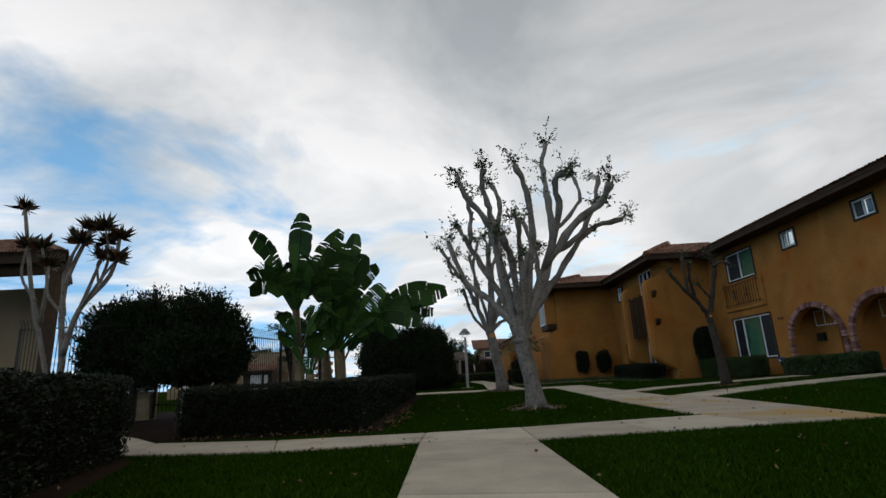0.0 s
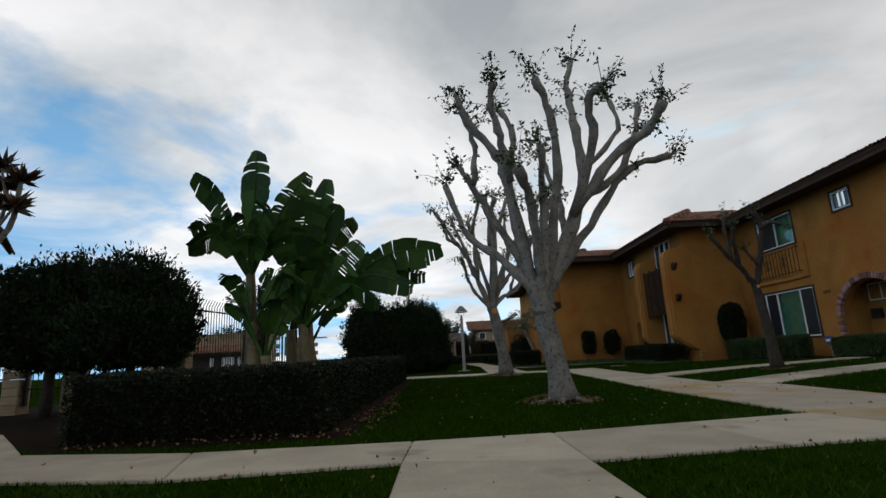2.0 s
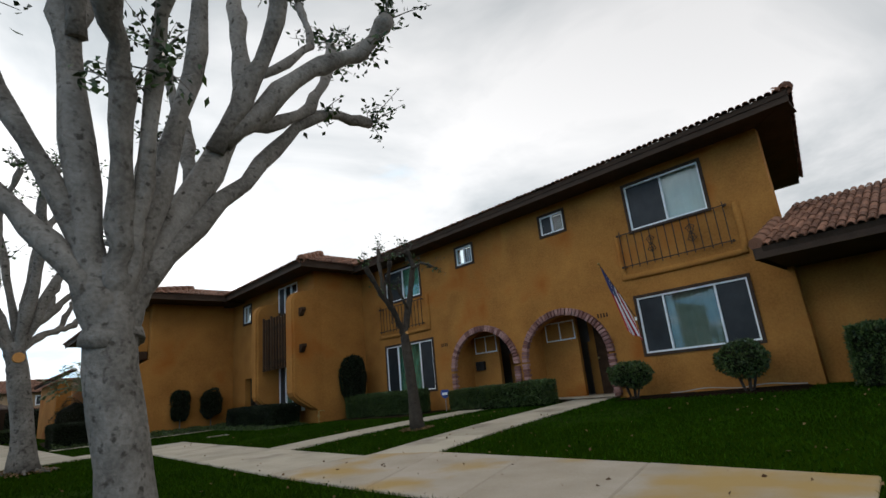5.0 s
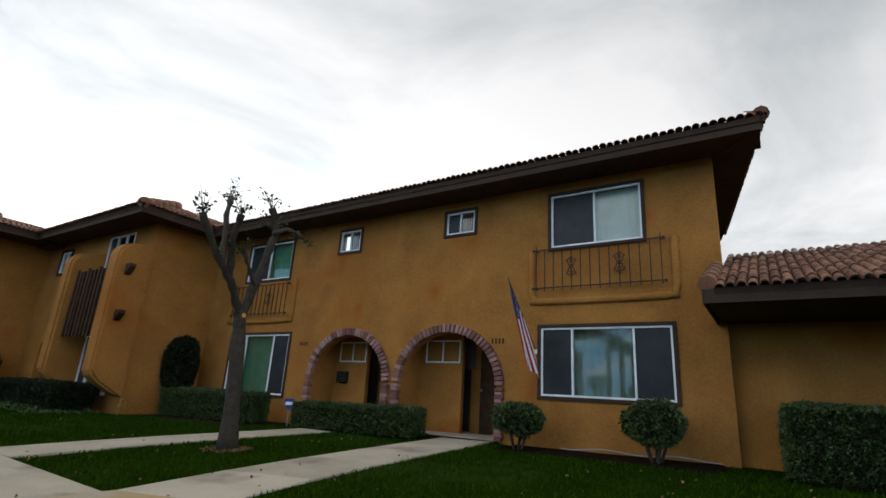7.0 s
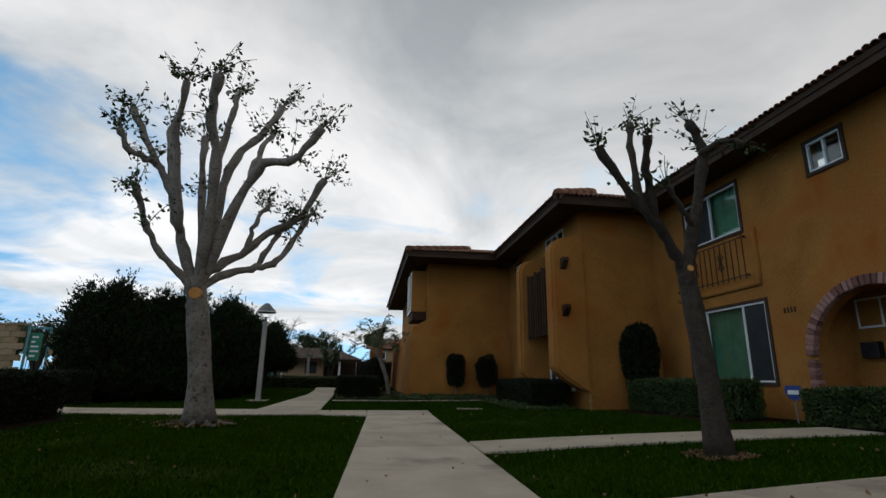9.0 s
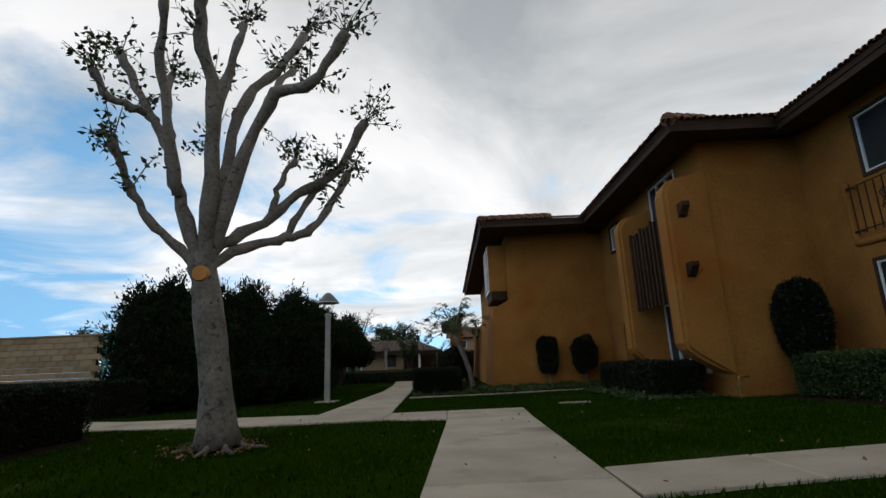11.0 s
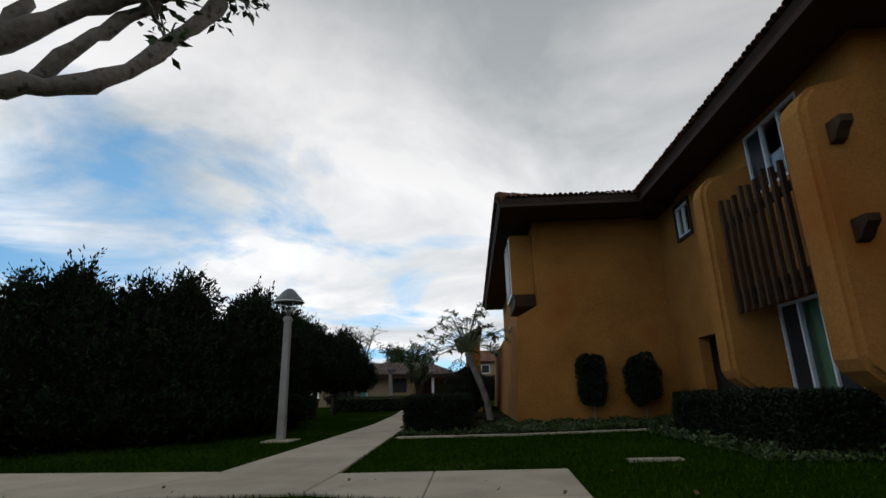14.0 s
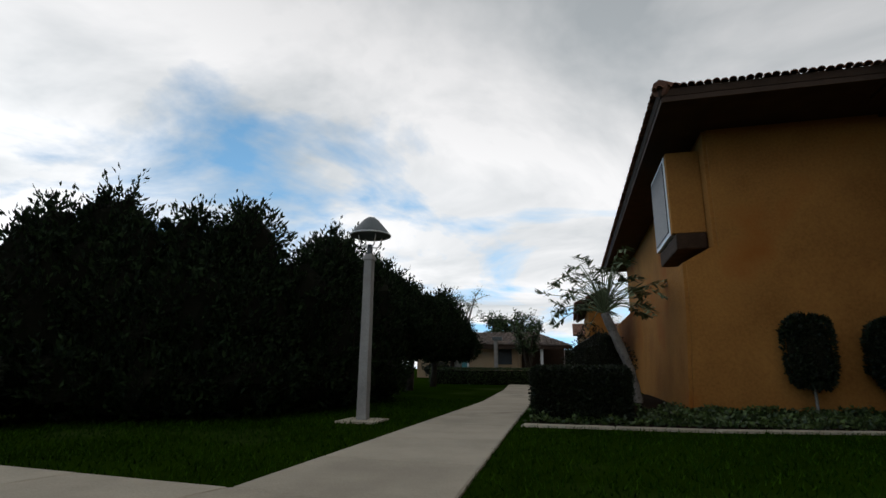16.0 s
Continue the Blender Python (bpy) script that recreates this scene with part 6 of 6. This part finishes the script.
for x, y in ((-13.1, 18.2), (-16, 18.2), (-19, 18.2)):
    part("post", boxed(x - 0.12, y - 0.12, -0.05, x + 0.12, y + 0.12, 4.6, bevel=0.015), WOOD_DARK, pool_house)
part("beam", boxed(-21, 18.1, 4.25, -12.95, 18.3, 4.58, bevel=0.015), WOOD_DARK, pool_house)
part("rear_wall", boxed(-21, 22.2, -0.1, -16.2, 22.4, 4.7), PLASTER_FAR, pool_house)
settle(pool_house, 1.3, (2.1, -5.4, 0))
board = thing("notice_board", "small pale blue notice board behind the fence", "sign")
part("panel", boxed(-10.05, 15.9, 1.75, -9.55, 15.94, 2.25, bevel=0.01), SIGN_BLUE, board)
part("post", boxed(-9.83, 15.95, -0.05, -9.77, 16.0, 2.1), IRON, board)

change = thing("changing_room", "low pool building with shallow tiled roof and pale doors", "building")
part("wall", boxed(-13.5, 26.4, -0.1, -9.2, 28.6, 1.68), TRIM, change)
tile_roof(change, [(-13.9, 26.0, 1.70), (-9.0, 26.0, 1.70), (-9.0, 28.0, 2.12), (-13.9, 28.0, 2.12)], 3, near=False)
for x in (-10.9, -10.3, -9.6):
    d = part("door", boxed(x, 26.34, 0.0, x + (0.55 if x == -10.3 else 0.2), 26.395, 1.5, bevel=0.008), WHITE, change, "pale painted door")
for x in (-9.15, -8.2):
    post = thing("white_post", "slim white painted post on the pool deck", "post", group="pool posts")
    part("shaft", boxed(x - 0.045, 17.15, -0.05, x + 0.045, 17.24, 1.22, bevel=0.01), WHITE, post)
    part("cap", boxed(x - 0.06, 17.135, 1.22, x + 0.06, 17.255, 1.27, bevel=0.012), WHITE, post)


# ---- block wall with its gate ----
wall = thing("block_wall", "tan concrete block garden wall with a capped top", "wall", kind="structure")
BLOCK_MESH = mesh_of("block", boxed(-0.197, -0.1, -0.096, 0.197, 0.1, 0.096, bevel=0.008), BLOCK)


def block_run(x0, x1, y, top):
    rows = int(top / 0.2)
    for r in range(rows):
        n = int((x1 - x0) / 0.4)
        for k in range(n):
            if r < 2 and x0 < -7:
                continue
            ob = new("block", BLOCK_MESH)
            ob.parent = wall
            ob.location = (x0 + 0.2 + 0.4 * k + (0.1 if r % 2 else -0.1), y, 0.1 + 0.2 * r)
    part("footing", boxed(x0 - 0.1, y - 0.09, -0.15, x1 + 0.1, y + 0.09, 0.45), BLOCK, wall)
    part("cap", boxed(x0 - 0.15, y - 0.13, rows * 0.2 + 0.002, x1 + 0.15, y + 0.13, rows * 0.2 + 0.06, bevel=0.012), BLOCK, wall)


block_run(-14.0, -7.1, 29.5, 2.2)
block_run(-6.1, -4.9, 29.5, 1.85)
gate = thing("gate", "teal painted metal gate between block walls", "gate")
for x in (-6.95, -6.25):
    part("gate_post", boxed(x - 0.03, 29.45, -0.05, x + 0.03, 29.52, 2.25), TEAL, gate)
part("gate_rail", boxed(-6.92, 29.46, 2.1, -6.28, 29.5, 2.16), TEAL, gate)
part("gate_rail", boxed(-6.92, 29.46, 0.35, -6.28, 29.5, 0.41), TEAL, gate)
for k in range(6):
    part("gate_bar", boxed(-6.85 + 0.1 * k, 29.47, 0.42, -6.835 + 0.1 * k, 29.49, 2.09), IRON, gate)
sign = thing("sign", "green upright sign with rows of small white lettering", "sign")
part("board", boxed(-6.82, 29.41, 1.02, -6.46, 29.45, 1.95, bevel=0.006), SIGN_GREEN, sign)
for k, w in enumerate((0.2, 0.12, 0.24, 0.26, 0.18)):
    part("text_bar", boxed(-6.76, 29.402, 1.78 - 0.16 * k, -6.76 + w, 29.408, 1.84 - 0.16 * k), WHITE, sign)


for ob in (wall, gate, sign):
    settle(ob, 1.28, (-1.3, -2.5, 0.3))


# ---- houses in the distance ----
TILE_BROWN = mat("brown_roof_tile", (0.06, 0.04, 0.03), (0.14, 0.10, 0.075), 3, 0.9, 0.3, 40, spread=0.4, island=True)
far = thing("bungalow", "low tan bungalow with shallow brown tiled roof", "house")
B0, B1, BYY = -3.6, 1.2, 42.0
part("wall", boxed(B0, BYY, -1.1, B1, BYY + 6, 0.48), PLASTER_FAR, far)
part("porch_wall", boxed(B1, BYY + 1.6, -1.1, 3.2, BYY + 6, 0.42), TRIM, far)
brown = tile_roof(far, [(B0 - 0.5, BYY - 0.6, 0.50), (B1 + 2.4, BYY - 0.6, 0.35), (B1 + 0.6, BYY + 3, 1.15), (B0 - 0.5, BYY + 3, 1.2)], 3, near=False)
for ob in brown.children:
    ob.data.materials[0] = TILE_BROWN
part("fascia", boxed(B0 - 0.5, BYY - 0.62, 0.22, B1 + 2.4, BYY - 0.58, 0.36), TRIM, far)
w = part("window_frame", boxed(-1.95, BYY - 0.06, -0.75, -1.1, BYY - 0.003, 0.42, bevel=0.01), WHITE, far)
part("door", boxed(-1.88, BYY - 0.09, -0.95, -1.17, BYY - 0.062, 0.36, bevel=0.008), TEAL, far, "teal painted door")
part("window", boxed(0.2, BYY - 0.05, -0.45, 0.9, BYY - 0.003, 0.3, bevel=0.01), GLASS_DARK, far)
part("porch_post", boxed(2.2, BYY - 0.4, -1.1, 2.32, BYY - 0.28, 0.30), WHITE, far)
two = thing("house", "two-storey tan house with a brown tiled roof in the distance", "house")
part("wall", boxed(4.3, 70, -1.1, 12, 78, 2.6), PLASTER_FAR, two)
part("lower_roof", boxed(3.7, 68.5, 0.9, 9, 70, 1.15, bevel=0.05), TILE_ISLAND, two)
tile_roof(two, [(3.8, 69.4, 2.6), (12.4, 69.4, 2.6), (12.4, 73.5, 4.0), (3.8, 73.5, 4.0)], 4, near=False)
for x in (5.2, 7.0, 9.0):
    wd = part("window", boxed(x, 69.93, 1.4, x + 0.9, 69.997, 2.3, bevel=0.01), WHITE, two)
    part("pane", boxed(x + 0.08, 69.90, 1.48, x + 0.82, 69.925, 2.22), GLASS_DARK, wd)
side = thing("side_wing", "low ochre wing with wooden gate beyond the end wall", "house")
part("wall", boxed(4.05, 33.2, -0.8, 4.55, 38, 1.9, bevel=0.02), STUCCO, side)
tile_roof(side, [(3.75, 38, 1.92), (3.75, 32.9, 1.92), (4.6, 32.9, 2.35), (4.6, 38, 2.35)], 2, near=False)
for ob, lift in ((far, 1.9), (two, 1.9), (side, 0.9)):
    settle(ob, 1.28, (-0.2, -2.5, lift))
hedge("hedge", "dark hedge closing the end of the path", [(-8, 64), (7.5, 63), (7.5, 65.5), (-8, 66.5)], 0.0, 2.0, LEAF_HEDGE, 131, 160, 0.14, lumps=0.25)
for k, (x, y, h) in enumerate([(-14.4, 43.6, 3.3), (-16.6, 44.4, 3.4), (8.8, 102, 6.4), (-4, 74, 3.9)]):
    open_tree("tree", "dark leafy tree standing beyond the garden wall", x, y, h, h * 0.5, 140 + k, LEAF_FICUS, BARK_DARK, 3000, 7, 0.22)


# ---- small things by the houses ----
shield = thing("yard_sign", "small blue yard sign on a thin stake", "sign")
g = height(9.62, 17.1)
bm = bmesh.new()
out = [(-0.10, 0.10), (0.10, 0.10), (0.115, 0.0), (0.06, -0.09), (0.0, -0.115), (-0.06, -0.09), (-0.115, 0.0)]
fr = [bm.verts.new((9.60 + 0.5 * u, 17.1 - 0.85 * u, g + 0.42 + v)) for u, v in out]
bk = [bm.verts.new((9.612 + 0.5 * u, 17.107 - 0.85 * u, g + 0.42 + v)) for u, v in out]
bm.faces.new(fr); bm.faces.new(list(reversed(bk)))
for k in range(7):
    bm.faces.new((fr[k], bk[k], bk[(k + 1) % 7], fr[(k + 1) % 7]))
bmesh.ops.recalc_face_normals(bm, faces=bm.faces)
part("plate", bm, SIGN_BLUE, shield, "dark blue shield plate")
bm = bmesh.new()
add_box(bm, -0.07, -0.006, -0.025, 0.07, 0.0, 0.035, m=Matrix.Translation((9.588, 17.09, g + 0.42)) @ Matrix.Rotation(math.atan2(-0.85, 0.5), 4, "Z"))
part("mark", bm, WHITE, shield, "plain white bar")
part("stake", boxed(9.613, 17.105, g - 0.05, 9.628, 17.12, g + 0.5), POST_PAINT, shield)
settle(shield, 1.28, (12.55 - 1.28 * 9.61, 18.75 - 1.28 * 17.1, height(12.55, 18.75) - 1.28 * height(9.62, 17.1)))
sill = thing("meter_shelf", "white painted shelf below the lower bay window", "shelf")
part("shelf", boxed(8.25, 22.3, 0.88, 8.495, 23.2, 0.92, bevel=0.008), WHITE, sill)
for y in (22.45, 23.05):
    part("bracket", boxed(8.40, y - 0.02, 0.72, 8.495, y + 0.02, 0.879), WHITE, sill)
settle(sill, 1.28, BAY_SHIFT)
cover = thing("valve_cover", "narrow pale concrete valve cover flush in the lawn", "cover")
g = height(7.6, 24.7)
part("lid", boxed(7.25, 24.62, g - 0.05, 7.95, 24.8, g + 0.02, bevel=0.006), CONCRETE, cover)
hose = thing("garden_hose", "thin pale hose lying along the wall foot", "hose")
bm = bmesh.new()
pts = [(FACE - 0.25 - 0.07 * math.sin(k * 0.8), 8.9 + 0.24 * k, height(FACE - 0.25, 8.9 + 0.24 * k) + 0.05 + 0.05 * math.sin(k * 0.6) ** 2) for k in range(12)]
tube_mesh(bm, smooth_line(pts, 3), [0.011] * 34, 6)
part("hose_line", bm, POST_PAINT, hose)


def scatter(name, label, category, poly, n, leaf, material, seed, low=0.0, tall=0.1, up=0.6):
    rng = np.random.default_rng(seed)
    xs_, ys_ = [p[0] for p in poly], [p[1] for p in poly]
    cs, ws = [], []
    while len(cs) < n:
        u, v = rng.uniform(min(xs_), max(xs_)), rng.uniform(min(ys_), max(ys_))
        if inside(u, v, poly):
            lump = 0.5 + noise.noise((u * 2.3, v * 2.3, seed))
            cs.append((u, v, height(u, v) + low + tall * rng.random() * max(0.2, lump)))
            ws.append((rng.normal(0, 1), rng.normal(0, 1), up + rng.normal(0, 0.3)))
    ob = leaves(name, cs, ws, leaf, leaf * 0.75, material, None, rng)
    tagged(ob, label, category, kind="stuff")


scatter("ivy", "low green ivy carpet along the kerb and end wall", "ground cover", [(3.6, 28.98), (6.2, 29.05), (9.7, 29.65), (10.6, 30.4), (10.6, 31.5), (6.0, 31.55), (5.4, 30.9), (5.3, 29.3), (3.7, 29.2)], 12000, 0.07, LEAF_BRIGHT, 151, 0.02, 0.16)
scatter("ivy", "low green ivy at the foot of the dark hedge", "ground cover", [(8.8, 24.2), (9.5, 24.0), (10.5, 24.0), (10.5, 24.7), (9.4, 24.9), (9.3, 29.1), (8.8, 28.7)], 3500, 0.07, LEAF_BRIGHT, 152, 0.0, 0.14)
LITTER = mat("dry_fallen_leaves", (0.10, 0.05, 0.02), (0.22, 0.13, 0.06), 6, 0.8, 0.1, 40, island=True, spread=0.7)
for (x, y), r in (((1.75, 10.5), 0.7), ((1.95, 19.2), 0.65), ((8.7, 15.7), 0.4)):
    scatter("leaf_litter", "dry brown leaves and chips at the tree foot", "leaf litter", [(x + r * math.cos(a * 0.785), y + r * math.sin(a * 0.785)) for a in range(8)], 420, 0.045, LITTER, 160, 0.005, 0.03, 0.2)
scatter("leaf_litter", "scattered dry leaves on the bark mulch", "leaf litter", [(-5, 8.9), (-1.1, 8.8), (-0.9, 12), (-1.25, 16), (-1.6, 10.0), (-5.8, 10.9)], 500, 0.05, LITTER, 164, 0.03, 0.03, 0.2)
scatter("leaf_litter", "a few pale fallen leaves on the lawn", "leaf litter", [(-5, 3), (12, 3), (11, 17), (8, 24), (-0.8, 23), (-0.8, 9), (-5, 8)], 320, 0.05, LITTER, 165, 0.03, 0.02, 0.3)
scatter("leaf_litter", "crumbs and small leaves on the footpath", "leaf litter", [(-0.5, 0), (1.0, 0), (1.0, 8.6), (-0.5, 8.6)], 14, 0.022, LITTER, 166, 0.026, 0.006, 0.1)
